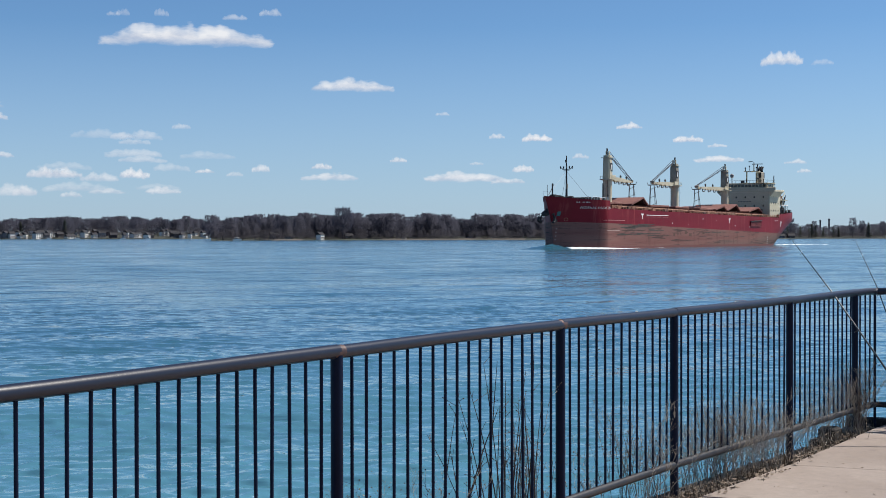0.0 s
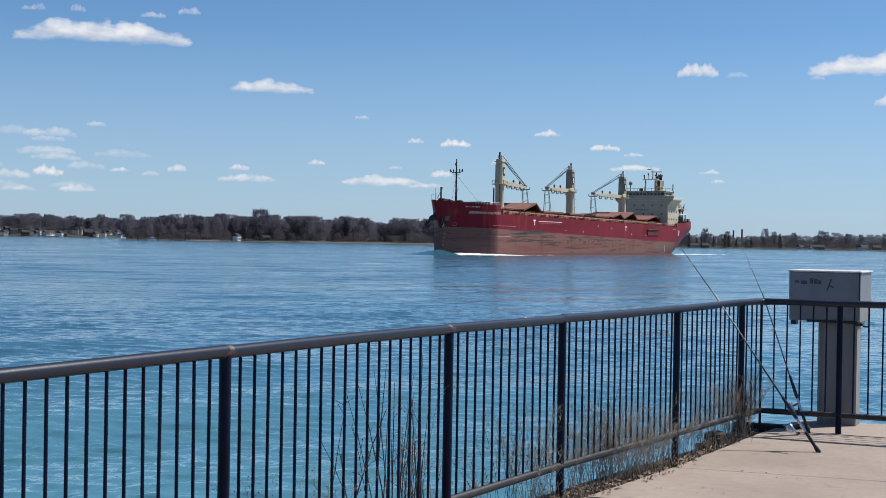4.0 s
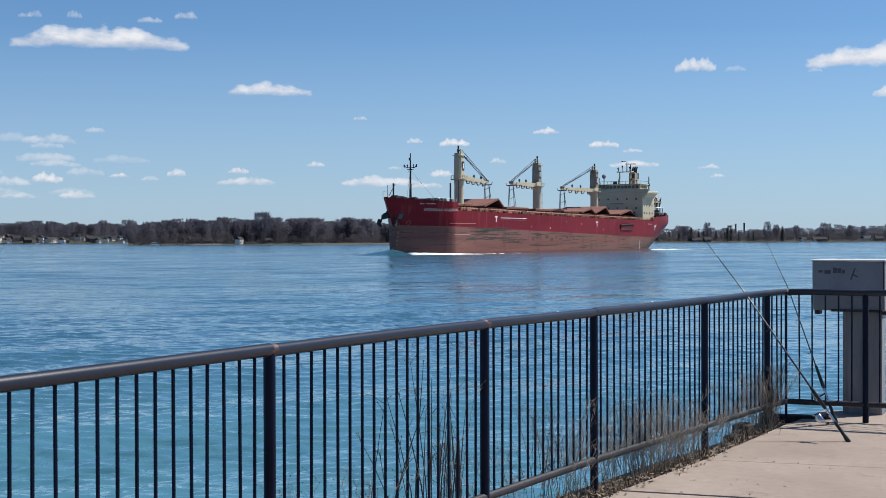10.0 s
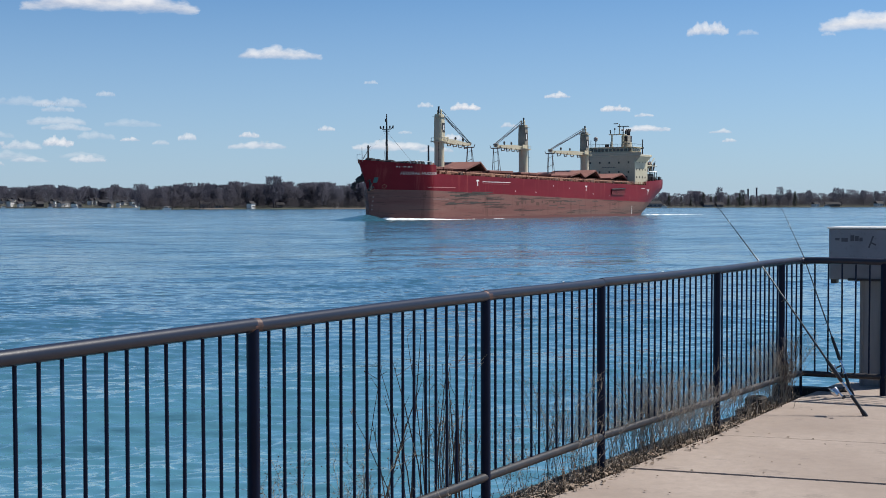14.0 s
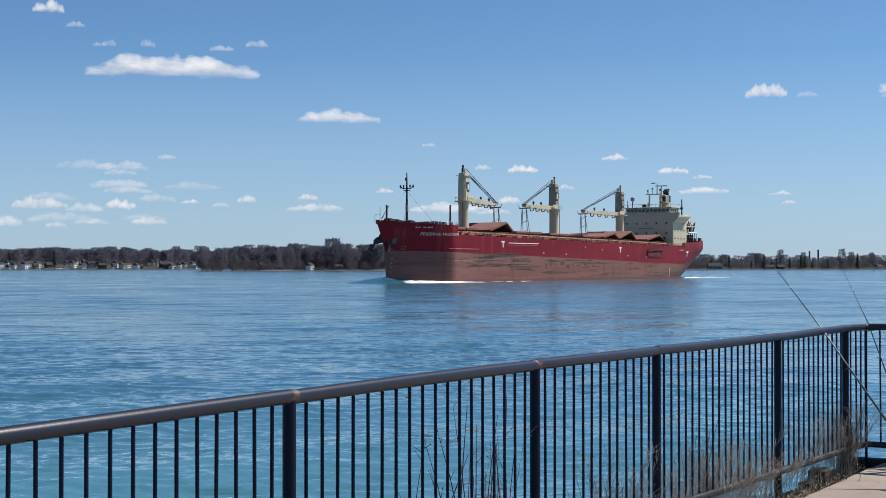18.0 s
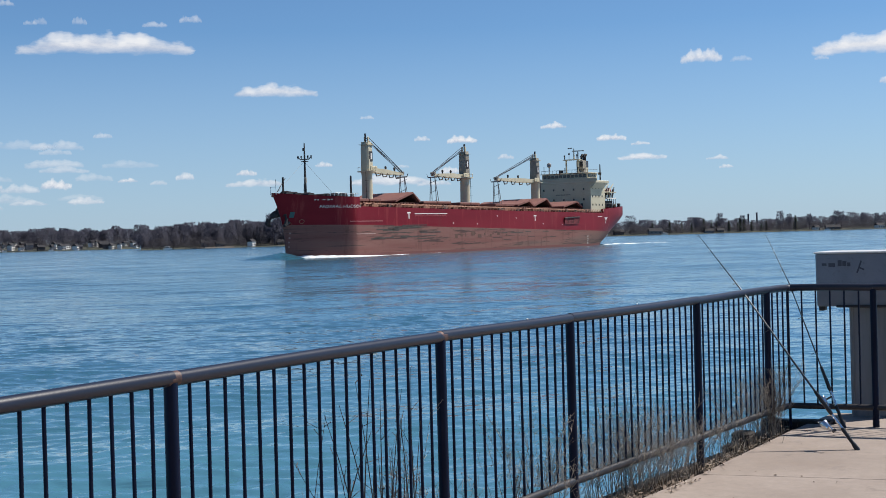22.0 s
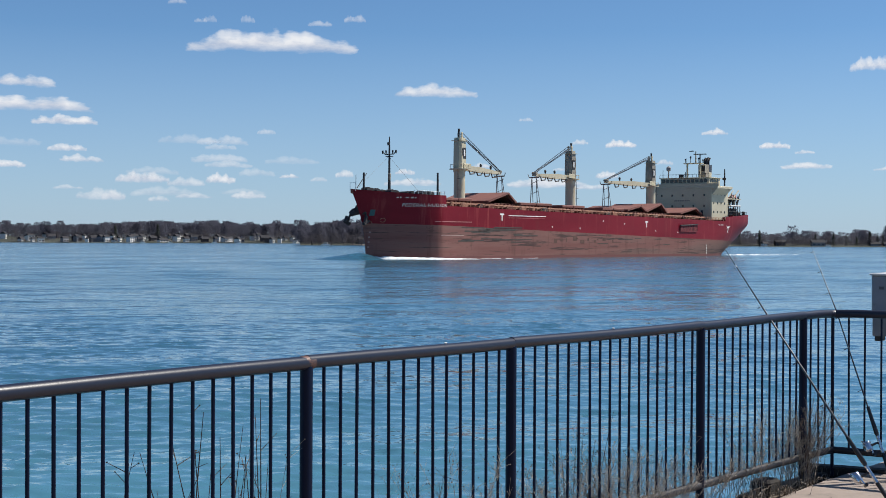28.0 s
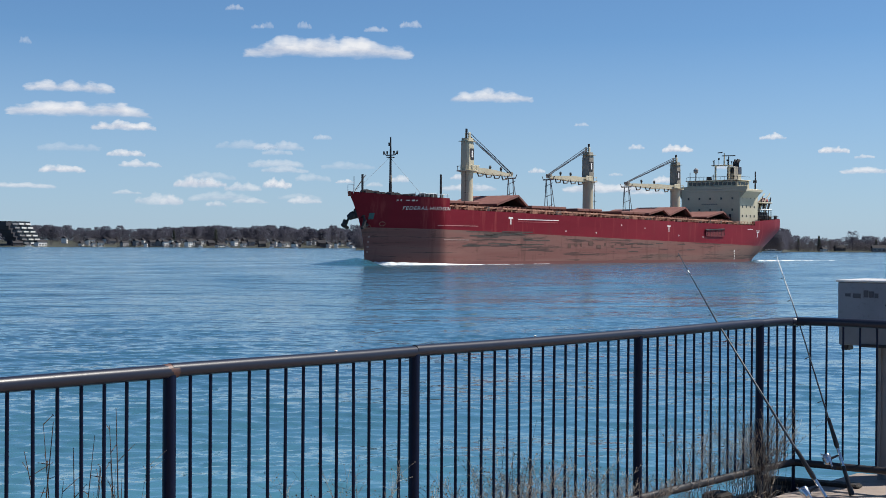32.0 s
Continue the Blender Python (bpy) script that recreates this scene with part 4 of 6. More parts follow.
rail = part("forecastle_railing", Geo().tube([(-14.5, 10.0, 17.0), (-18.5, 11.1, 16.8), (-22.8, 11.5, 16.7)], 0.05, 5), M_WHITE, ship, "white forecastle railing")
for k in range(9):
    s = -14.5 - 1.0 * k
    part("stanchion", Geo().tube([(s, half_breadth(s, 16) - 0.25, deck_z(s)), (s, half_breadth(s, 16) - 0.25, deck_z(s) + 1.0)], 0.07, 5), M_WHITE, rail)
for k, (s, v) in enumerate(((-17.5, 10.4), (-18.6, 10.6), (-21.0, 10.8))):
    part("white_drum", Geo().tube([(s, half_breadth(s, 16) - 0.7, 15.4), (s, half_breadth(s, 16) - 0.7, 16.8)], 0.34, 12), M_TOWER, ship)


def on_hull(s, z, out=0.06):
    return Vector((s, half_breadth(s, z) + out, z))


# anchors in their pockets, with bolster plates
for side in (1, -1):
    s, z = (-5.4, 10.0) if side > 0 else (-3.6, 10.0)
    b = Vector((0, half_breadth(s, z) - 0.5 if side > 0 else 2.1, 0))
    anchor = part("anchor", Geo().tube([(s + 0.4, side * (b.y + 0.3), z + 1.2), (s + 0.9, side * (b.y + 0.9), z - 0.9)], 0.28, 8), M_MASTBLK, ship, "dark stowed anchor")
    part("fluke", Geo().box((s + 1.0, side * (b.y + 1.0), z - 1.0), (2.2, 0.9, 0.7), Matrix.Rotation(radians(25 * side), 3, "Y"), 0.15), M_MASTBLK, anchor)
    part("fluke", Geo().box((s + 1.2, side * (b.y + 1.1), z - 0.3), (0.7, 0.8, 1.9), Matrix.Rotation(radians(-20), 3, "Y"), 0.15), M_MASTBLK, anchor)
    part("hawse_lip", Geo().tube([(s - 2.0, side * 0.8, z + 2.2), (s + 0.2, side * (b.y - 0.4), z + 1.5), (s + 0.5, side * (b.y + 0.25), z + 1.0)], [1.1, 0.9, 0.7], 12), M_MASTBLK, anchor)
    part("bolster", Geo().box((s - 0.6, side * (b.y - 1.2), z + 2.2), (1.2, 1.8, 2.0), Matrix.Rotation(radians(20 * side), 3, "X"), 0.4), M_MASTBLK, anchor)


def decal(name, s, z, w, h, mat, label=""):
    """A thin painted patch that follows the hull's port side."""
    g = Geo()
    n = max(2, int(w / 1.2) + 1)
    for i in range(n):
        x = s - w * i / (n - 1)
        for zz in (z - h / 2, z + h / 2):
            p = on_hull(x, zz, 0.05)
            g.v.append(tuple(p))
    g.f += [(2 * i, 2 * i + 2, 2 * i + 3, 2 * i + 1) for i in range(n - 1)]
    return part(name, g, mat, ship, label)


def hull_text(word, s, z, size, stretch):
    """Letters along the port side, set in the built-in font and laid on the hull."""
    cu = bpy.data.curves.new("letters", "FONT")
    cu.body, cu.size, cu.space_character, cu.shear = word, size, 1.12, 0.12
    tmp = bpy.data.objects.new("letters", cu)
    me = bpy.data.meshes.new_from_object(tmp)
    bpy.data.objects.remove(tmp)
    for v in me.vertices:
        x, y = v.co.x * stretch, v.co.y
        p = on_hull(s - x, z + y, 0.07)
        v.co = p
    me.materials.clear()
    me.materials.append(M_LETTER)
    return part("hull_lettering", me, None, ship, "white ship's name in capitals on the bow")


hull_text("FEDERAL", -11.8, 13.0, 1.15, 1.08)
hull_text("HUDSON", -17.6, 13.0, 1.15, 1.05)
decal("bow_emblem", -5.6, 11.4, 1.0, 1.5, M_TEAL, "faded green bow emblem")
for s, z in ((-5.8, 8.9), (-8.4, 9.6)):
    ring = [on_hull(s - 0.55 * math.cos(q), z + 0.5 * math.sin(q), 0.08) for q in [2 * math.pi * k / 12 for k in range(13)]]
    part("thruster_mark", Geo().tube(ring, 0.07, 4, False), M_RUSTRAIL, ship)
for s, w, h in ((-10.4, 0.5, 0.25), (-11.2, 0.25, 0.4), (-12.4, 0.7, 0.22), (-13.6, 0.6, 0.35), (-14.5, 0.35, 0.25)):
    decal("scuff_patch", s, 15.2, w, h, M_LETTER)
for s, z in ((-46.5, 10.9), (-121.6, 9.9), (-176.0, 8.7)):
    decal("tug_mark_bar", s + 0.9, z + 0.75, 1.8, 0.42, M_WHITE, "white T-shaped hull mark")
    decal("tug_mark_stem", s + 0.2, z - 0.15, 0.45, 1.5, M_WHITE)
decal("hull_line", -49.5, 11.35, 17.5, 0.20, M_WHITE, "faded white line")
decal("hull_line", -49.5, 10.75, 17.0, 0.10, plain("pale_red_line", (0.42, 0.10, 0.10)))
decal("hull_line", -19.5, 9.4, 14.0, 0.16, plain("pale_scrape", (0.45, 0.20, 0.19)))
decal("hull_line", -21.0, 6.0, 9.0, 0.14, plain("pale_scrape_low", (0.42, 0.30, 0.27)))
decal("hull_line", -169.0, 10.3, 3.6, 0.16, M_WHITE)
decal("hull_line", -174.5, 9.9, 3.0, 0.14, M_WHITE)
for s, z in ((-70, 8.6), (-96.5, 10.6), (-84, 8.3), (-108.5, 9.9), (-127, 8.0), (-141, 7.6)):
    decal("hull_spot", s, z, 0.38, 0.4, M_WHITE)
for k in range(4):
    decal("draught_mark_bar", -160.3, 1.0 + 0.8 * k, 0.45, 0.45, M_WHITE)
    decal("draught_mark_bar", -6.2, 3.0 + 1.2 * k, 0.35, 0.4, plain("faded_mark", (0.3, 0.2, 0.19)))
hs = random.Random(12)
M_SCRAPE = mottled("scraped_bare_steel", (0.030, 0.026, 0.024), (0.075, 0.058, 0.050), 0.5, 0.8)
M_SCAB = mottled("rust_scab", (0.060, 0.030, 0.024), (0.115, 0.055, 0.042), 0.6, 0.85)
for k in range(22):      # long scrapes where fenders have rubbed the old paint
    s = hs.uniform(-27, -52)
    decal("scrape", s, hs.choice((7.9, 7.4, 6.9, 6.2, 5.2, 4.6, 4.2)) + hs.uniform(-0.25, 0.25), hs.uniform(3, 13), hs.uniform(0.10, 0.34), M_SCRAPE)
for k in range(9):
    decal("scrape", hs.uniform(-60, -140), hs.uniform(3.2, 6.6), hs.uniform(3, 9), hs.uniform(0.08, 0.2), M_SCRAPE)
for k in range(11):      # patches of rust amidships
    decal("rust_patch", -68 - 3.0 * k - hs.uniform(0, 4), 4.9 + hs.uniform(-0.9, 0.9), hs.uniform(0.5, 2.2), hs.uniform(0.3, 1.3), M_SCAB)
# stowed gangway hung on the side
gang = part("gangway", Geo().box((-148.0, HALF + 0.35, 10.0), (11.5, 0.5, 0.35), Matrix.Rotation(radians(2), 3, "Y"), 0.05), M_MASTBLK, ship, "dark gangway stowed on the hull side")
part("gangway_net", Geo().box((-148.0, HALF + 0.25, 8.9), (11.0, 0.12, 2.1)), mottled("gangway_net", (0.10, 0.015, 0.02), (0.2, 0.03, 0.04), 3, 0.9), gang)
for k in range(12):
    part("gangway_post", Geo().tube([(-143 - 0.95 * k, HALF + 0.5, 8.1), (-143 - 0.95 * k, HALF + 0.5, 10.4)], 0.04, 5), M_MASTBLK, gang)

# accommodation block
house = part("accommodation", Geo().box((-172.0, 0, 17.2), (12.0, 21.4, 10.6), chamfer=0.25), M_CREAM, ship, "cream accommodation block with small windows")
part("flared_shoulder", Geo().prism([(10.7, 20.3), (11.9, 21.6), (12.6, 22.3), (-12.6, 22.3), (-11.9, 21.6), (-10.7, 20.3)], 0, -176.5, -166.3), M_CREAM, house)
part("bridge_deck", Geo().box((-171.6, 0, 22.75), (11.2, 25.6, 0.9), chamfer=0.15), M_CREAM, house)
part("wing_bulwark", Geo().box((-166.4, 0, 23.6), (0.25, 26.2, 1.1), chamfer=0.06), M_CREAM, house)
wheel = part("wheelhouse", Geo().box((-171.0, 0, 24.55), (8.0, 18.4, 2.9), chamfer=0.2), M_CREAM, house, "wheelhouse with a band of dark windows")
for k in range(11):
    part("bridge_window", Geo().box((-166.95, -7.9 + 1.58 * k, 25.05), (0.12, 1.22, 1.0), chamfer=0.03), M_SHIPWIN, wheel)
for k in range(4):
    part("bridge_window", Geo().box((-168.2 - 1.6 * k, 9.25, 25.05), (1.2, 0.12, 1.0), chamfer=0.03), M_SHIPWIN, wheel)
part("wheelhouse_roof", Geo().box((-171.0, 0, 26.1), (8.8, 19.2, 0.25), chamfer=0.08), M_CREAM, wheel)
for k in range(13):
    part("roof_rail_post", Geo().tube([(-166.9, -9.3 + 1.55 * k, 26.2), (-166.9, -9.3 + 1.55 * k, 27.3)], 0.06, 5), M_MASTBLK, wheel)
part("roof_rail", Geo().tube([(-166.9, -9.3, 27.3), (-166.9, 9.3, 27.3), (-175, 9.3, 27.3)], 0.06, 5), M_MASTBLK, wheel)
for row, zz in enumerate((20.2, 16.6)):
    for k in range(5):
        part("porthole", Geo().box((-165.97, -8.0 + 4.0 * k, zz), (0.1, 0.62, 0.72), chamfer=0.03), M_SHIPWIN, house)
for row, zz in enumerate((20.6, 17.6, 14.6)):
    for k in range(4):
        part("side_window", Geo().box((-167.6 - 2.6 * k, 10.73, zz), (0.62, 0.1, 0.72), chamfer=0.03), M_SHIPWIN, house)
for k in range(9):
    part("front_lettering_bar", Geo().box((-165.96, -2.9 + 0.66 * k, 18.4), (0.06, 0.5, 0.36)), plain("pale_grey_letter", (0.16, 0.16, 0.15)), house)
part("door", Geo().box((-165.95, 7.2, 14.2), (0.1, 0.8, 1.9), chamfer=0.03), M_MASTBLK, house)
part("aft_house", Geo().box((-182.5, 0, 15.6), (9.0, 13.0, 7.0), chamfer=0.2), M_CREAM, ship, "lower cream deckhouse behind the bridge")
part("aft_house_roof", Geo().box((-184.0, 2.0, 19.3), (12.5, 15.0, 0.3), chamfer=0.08), M_CREAM, ship)
fun = part("funnel", Geo().prism([(-181.2, -1.0), (-181.2, 1.0), (-181.8, 1.4), (-184.0, 1.3), (-184.6, 0.8), (-184.6, -0.8), (-184.0, -1.3), (-181.8, -1.4)], 2, 19.4, 31.0), M_CREAM, ship, "cream funnel with dark blue top band")
part("funnel_band", Geo().prism([(-181.14, -1.03), (-181.14, 1.03), (-181.8, 1.46), (-184.05, 1.36), (-184.66, 0.83), (-184.66, -0.83), (-184.05, -1.36), (-181.8, -1.46)], 2, 28.8, 31.2), M_FUNNEL, fun)
for v, r in ((-0.7, 0.4), (0.3, 0.5), (0.95, 0.28)):
    part("exhaust_pipe", Geo().tube([(-182.6, v, 31.0), (-182.6, v, 32.6), (-183.6, v, 33.6)], r, 10), M_MASTBLK, fun, smooth=True)
# radar mast on the wheelhouse
rm = part("radar_mast", Geo().tube([(-173.5, -2.4, 26.2), (-173.5, -2.4, 31.2)], 0.32, 8), M_CREAM, ship, "cream portal radar mast")
part("mast_leg", Geo().tube([(-173.5, 2.4, 26.2), (-173.5, 2.4, 31.2)], 0.32, 8), M_CREAM, rm)
part("mast_platform", Geo().box((-173.5, 0, 31.3), (2.4, 6.6, 0.3), chamfer=0.05), M_CREAM, rm)
part("mast_leg", Geo().tube([(-173.5, 0.8, 31.3), (-173.5, 0.8, 35.4)], [0.3, 0.16], 8), M_CREAM, rm)
part("radar_scanner", Geo().box((-173.5, 2.4, 34.4), (0.35, 4.4, 0.32), Matrix.Rotation(radians(18), 3, "Z"), 0.05), M_MASTBLK, rm)
part("radar_scanner", Geo().box((-173.2, -0.6, 35.5), (0.3, 2.4, 0.3), Matrix.Rotation(radians(-25), 3, "Z"), 0.05), M_MASTBLK, rm)
part("mast_leg", Geo().tube([(-173.5, 2.4, 31.3), (-173.5, 2.4, 34.2)], 0.2, 8), M_MASTBLK, rm)
part("aerial", Geo().tube([(-173.5, -2.9, 31.4), (-173.5, -2.9, 33.2)], 0.12, 6), M_MASTBLK, rm)
part("satellite_dome", Geo().tube([(-169.5, -7.4, 26.2), (-169.5, -7.4, 28.6), (-169.5, -7.4, 29.0), (-169.5, -7.4, 29.9), (-169.5, -7.4, 30.4)], [0.18, 0.2, 0.75, 0.8, 0.3], 12), M_HGREY, ship, smooth=True)
part("aerial", Geo().tube([(-168.5, -9.0, 26.2), (-168.5, -9.0, 29.0)], 0.10, 6), M_MASTBLK, ship)
part("aerial", Geo().tube([(-169.5, -1.0, 26.2), (-169.5, -1.0, 28.2)], 0.16, 6), M_MASTBLK, ship)
part("roof_locker", Geo().box((-170.0, -2.8, 26.8), (1.4, 1.2, 1.2), chamfer=0.1), M_MASTBLK, ship)
part("aft_mast", Geo().tube([(-190.5, 3.0, 14.0), (-190.5, 3.0, 25.0), (-190.5, 3.0, 30.0)], [0.35, 0.28, 0.2], 8), M_MASTBLK, ship, "dark mast near the stern")
part("aft_mast_lamp", Geo().box((-190.2, 3.0, 26.6), (0.6, 1.2, 0.9), chamfer=0.1), M_MASTBLK, ship)
# lifeboat on its ramp, stern gear
boat = part("lifeboat", Geo().tube([(-193.0, 5.6, 20.4), (-191.8, 5.6, 20.2), (-188.6, 5.6, 18.9), (-187.0, 5.6, 18.1)], [0.3, 0.95, 1.0, 0.3], 12), M_LIFEBOAT, ship, "red lifeboat on its launching ramp", smooth=True)
for v in (4.6, 6.6):
    part("ramp_beam", Geo().tube([(-184.5, v, 16.0), (-194.0, v, 22.6)], 0.2, 6), M_CREAM, boat)
    part("ramp_leg", Geo().tube([(-190.5, v, 13.4), (-190.5, v, 20.2)], 0.2, 6), M_CREAM, boat)
for k in range(10):
    s = -178 - 1.8 * k
    part("stern_gear", Geo().box((s, rnd.uniform(6.4, 8.6), 14.4), (rnd.uniform(0.6, 1.5), 0.8, rnd.uniform(0.8, 1.8)), chamfer=0.1), rnd.choice((M_MASTBLK, M_MASTBLK, M_CREAM)), ship)
part("stern_awning", Geo().box((-186.0, 8.3, 17.0), (7.5, 2.6, 0.35), chamfer=0.1), M_WHITE, ship, "pale deck roof near the stern")
for k in range(5):
    part("awning_post", Geo().tube([(-182.6 - 1.7 * k, 9.4, 13.6), (-182.6 - 1.7 * k, 9.4, 16.9)], 0.13, 6), M_MASTBLK, ship)
part("stern_winch", Geo().box((-186.0, 7.6, 15.0), (6.4, 1.6, 2.4), chamfer=0.2), M_MASTBLK, ship)
for k in range(7):
    s = -186.5 - 1.15 * k
    part("stern_davit", Geo().tube([(s, 6.2 + 0.25 * (k % 3), 17.0), (s - 0.5, 6.6, 19.2 + 0.9 * math.sin(2.1 * k)), (s - 1.3, 6.6, 20.6 + 0.9 * math.sin(1.3 * k))], [0.2, 0.26, 0.14], 6), M_MASTBLK, ship)
for k in range(13):
    s = -177 - 1.45 * k
    part("stern_rail_post", Geo().tube([(s, half_breadth(s, 13.5) - 0.3, 13.2), (s, half_breadth(s, 13.5) - 0.3, 15.0)], 0.07, 5), M_MASTBLK, ship)
part("stern_rail", Geo().tube([(s, half_breadth(s, 13.5) - 0.3, 15.0) for s in (-177, -182, -186, -190, -193, -195)], 0.06, 5), M_MASTBLK, ship)
# clutter on the portal mast and bridge roof
for x, y, z, h in ((-173.5, -3.1, 31.4, 1.6), (-173.5, -1.2, 31.4, 2.4), (-173.5, 1.9, 31.4, 1.8), (-174.2, 3.1, 31.4, 1.2), (-170.0, 4.0, 26.2, 2.2), (-169.0, 6.8, 26.2, 1.5)):
    part("lamp_post", Geo().tube([(x, y, z), (x, y, z + h * 0.7), (x, y, z + h * 0.72), (x, y, z + h)], [0.09, 0.09, 0.3, 0.3], 6), M_MASTBLK, ship)
part("mast_house", Geo().box((-176.5, 2.2, 28.6), (3.0, 2.6, 4.8), chamfer=0.15), M_TOWER, ship, "dark weathered mast house")
part("mast_vent", Geo().box((-175.2, 2.9, 29.6), (0.6, 1.2, 1.8), chamfer=0.1), M_MASTBLK, ship)
for k in range(5):
    part("vent_head", Geo().tube([(-178.0 - 1.1 * k, 5.0, 22.8), (-178.0 - 1.1 * k, 5.0, 24.0 + 0.5 * (k % 2))], [0.28, 0.4], 8), (M_CREAM, M_MASTBLK)[k % 2], ship)
part("ensign", Geo().box((-195.6, 4.5, 20.3), (1.6, 0.08, 1.0), Matrix.Rotation(radians(20), 3, "Y")), M_ORANGE, ship)
part("ensign_staff", Geo().tube([(-194.8, 4.5, 14.0), (-195.4, 4.5, 21.4)], 0.07, 6), M_MASTBLK, ship)

# bow wave and wake, carried along with the ship
wave = thing("bow_wave", "white foaming bow wave along the ship's side", "bow wave")


def foam_strip(name, pts, label=""):
    """pts: s, offset, width, crest height. A crested ribbon beside the port waterline."""
    g = Geo()
    for i, (s, off, wid, h) in enumerate(pts):
        y = half_breadth(s, 0.2) + off
        jag = 1 + 0.35 * noise.noise((s * 0.9, i * 0.7, 2.0))
        g.v += [(s, y - 0.6, -0.1), (s, y + 0.15 * wid, h * jag), (s, y + 0.55 * wid, 0.55 * h * jag), (s, y + wid * jag, -0.1)]
    g.f += [(4 * i + k, 4 * i + 4 + k, 4 * i + 5 + k, 4 * i + 1 + k) for i in range(len(pts) - 1) for k in range(3)]
    return part(name, g, M_FOAM, wave, label, smooth=True)


foam_strip("crest", [(-4.6 - 0.75 * k, 0.4 + 0.03 * k, 0.8 + 0.06 * k, 0.22 + 0.62 * math.sin(min(1, k / 5) * math.pi / 2) * (1 - k / 38) ** 1.6 - 0.12 * (k / 38) ** 2) for k in range(38)])
for s0, n in ((-37, 9), (-48, 4), (-56, 7)):
    foam_strip("trail", [(s0 - 1.1 * k, 0.25, 0.35 * math.sin(math.pi * (k + 0.5) / n) + 0.05, 0.05) for k in range(n)])
g = Geo()
for i in range(24):   # smooth swell pushed ahead of the stem
    s = 12.0 - 0.75 * i
    for j, (dy, h) in enumerate(((0, 0.35), (1.4, 1.75), (3.4, 1.25), (7.0, -0.2))):
        k = max(0.0, 1 - abs(s + 1.5) / 12.5) * min(1.0, max(0.0, (s + 5.3) / 3.0))
        g.v.append((s, max(half_breadth(s, 0.2), 0.0) + dy * (0.5 + k) + (0 if s < 0 else -0.3 * s), h * k - 0.05))
g.f += [(4 * i + k, 4 * i + 4 + k, 4 * i + 5 + k, 4 * i + 1 + k) for i in range(23) for k in range(3)]
part("swell", g, M_SWELL, wave, smooth=True)
g = Geo()
for i in range(40):   # broken water astern
    s = -188 - 1.1 * i
    w2 = 4.0 + 0.09 * i * 2.2
    jag = noise.noise((i * 0.8, 0.3, 0.1))
    g.v += [(s, 4 + 0.22 * i - 1.0 - 0.4 * jag, -0.02), (s, 4 + 0.22 * i + 0.2, 0.22 + 0.35 * jag - 0.006 * i), (s, 4 + 0.22 * i + 1.6 + jag, -0.02)]
g.f += [(3 * i + k, 3 * i + 3 + k, 3 * i + 4 + k, 3 * i + 1 + k) for i in range(39) for k in range(2)]
part("wake", g, M_FOAM, wave, "white wake astern", smooth=True)


# ---- far shores, in bearings from the viewing point ----
EYE0 = Vector((-3.2, -3.7, 0))


def far(az, r, z=0.0):
    """A place r metres off at a bearing in degrees, to the left of +y."""
    a = radians(az)
    return Vector((EYE0.x - r * math.sin(a), EYE0.y + r * math.cos(a), z))


def shore_r(az):
    """Distance of the far waterline by bearing."""
    if az > -44.4:
        return 1720 - 2.0 * (az + 44)
    if az > -62:
        return 1190 + 3.5 * (-44.4 - az)
    return 1420 + 8.0 * (-62 - az)


BANK = ((-4, -1.5), (1.0, 0.25), (5, 0.6), (22, 1.0), (90, 2.6), (260, 5.6))


def bank_z(az, d):
    """Height of the far bank above the water, d metres behind the waterline."""
    up = 6.0 if az > -44.4 else 2.6
    return float(np.interp(d, [p[0] for p in BANK], [-1.5, 0.25, 0.6, 1.0, up, up + 3.0]))


def bank(name, az0, az1, label, mat, dist_off=260.0, lift=2.6):
    g = Geo()
    n = max(3, int(abs(az1 - az0) / 0.25))
    prof = ((-4, -1.5), (1.0, 0.25), (5, 0.6), (22, 1.0), (90, lift), (dist_off, lift + 3.0))
    for i in range(n + 1):
        az = az0 + (az1 - az0) * i / n
        r0 = shore_r(az) + 7 * noise.noise((az * 0.9, 0.4, 0.0)) + 3 * noise.noise((az * 5, 4.4, 0.0))
        for d, z in prof:
            g.v.append(tuple(far(az, r0 + d, WATER_Z + z + (0.8 * noise.noise((az * 2.2, d * 0.02, 5)) if d > 10 else 0))))
    w = len(prof)
    g.f += [(i * w + k, i * w + w + k, i * w + w + k + 1, i * w + k + 1) for i in range(n) for k in range(w - 1)]
    return tagged(part(name, g, mat, smooth=True), label, "river bank", kind="structure")


bank("far_bank_west", 40, -44.38, "far grassy river bank with houses", M_LAND, lift=6.0)
bank("far_bank_middle", -44.42, -61.9, "wooded point on the far bank", M_LAND)
bank("far_bank_east", -61.95, -128, "low wooded far bank", M_LAND)
g = Geo()
for az0, az1 in ((-51.5, -57.5), (-46.5, -48.2)):
    n = 24
    n0 = len(g.v)
    for i in range(n + 1):
        az = az0 + (az1 - az0) * i / n
        for d, z in ((-2, -0.3), (3, 0.5 + 0.3 * noise.noise((az * 9, 0, 0))), (10, 1.2), (14, 0.9)):
            g.v.append(tuple(far(az, shore_r(az) + d - 3, WATER_Z + z)))
    g.f += [(n0 + i * 4 + k, n0 + i * 4 + 4 + k, n0 + i * 4 + 5 + k, n0 + i * 4 + 1 + k) for i in range(n) for k in range(3)]
tagged(part("reed_bank", g, M_SAND, smooth=True), "pale dry reeds along the far waterline", "reeds", kind="structure")


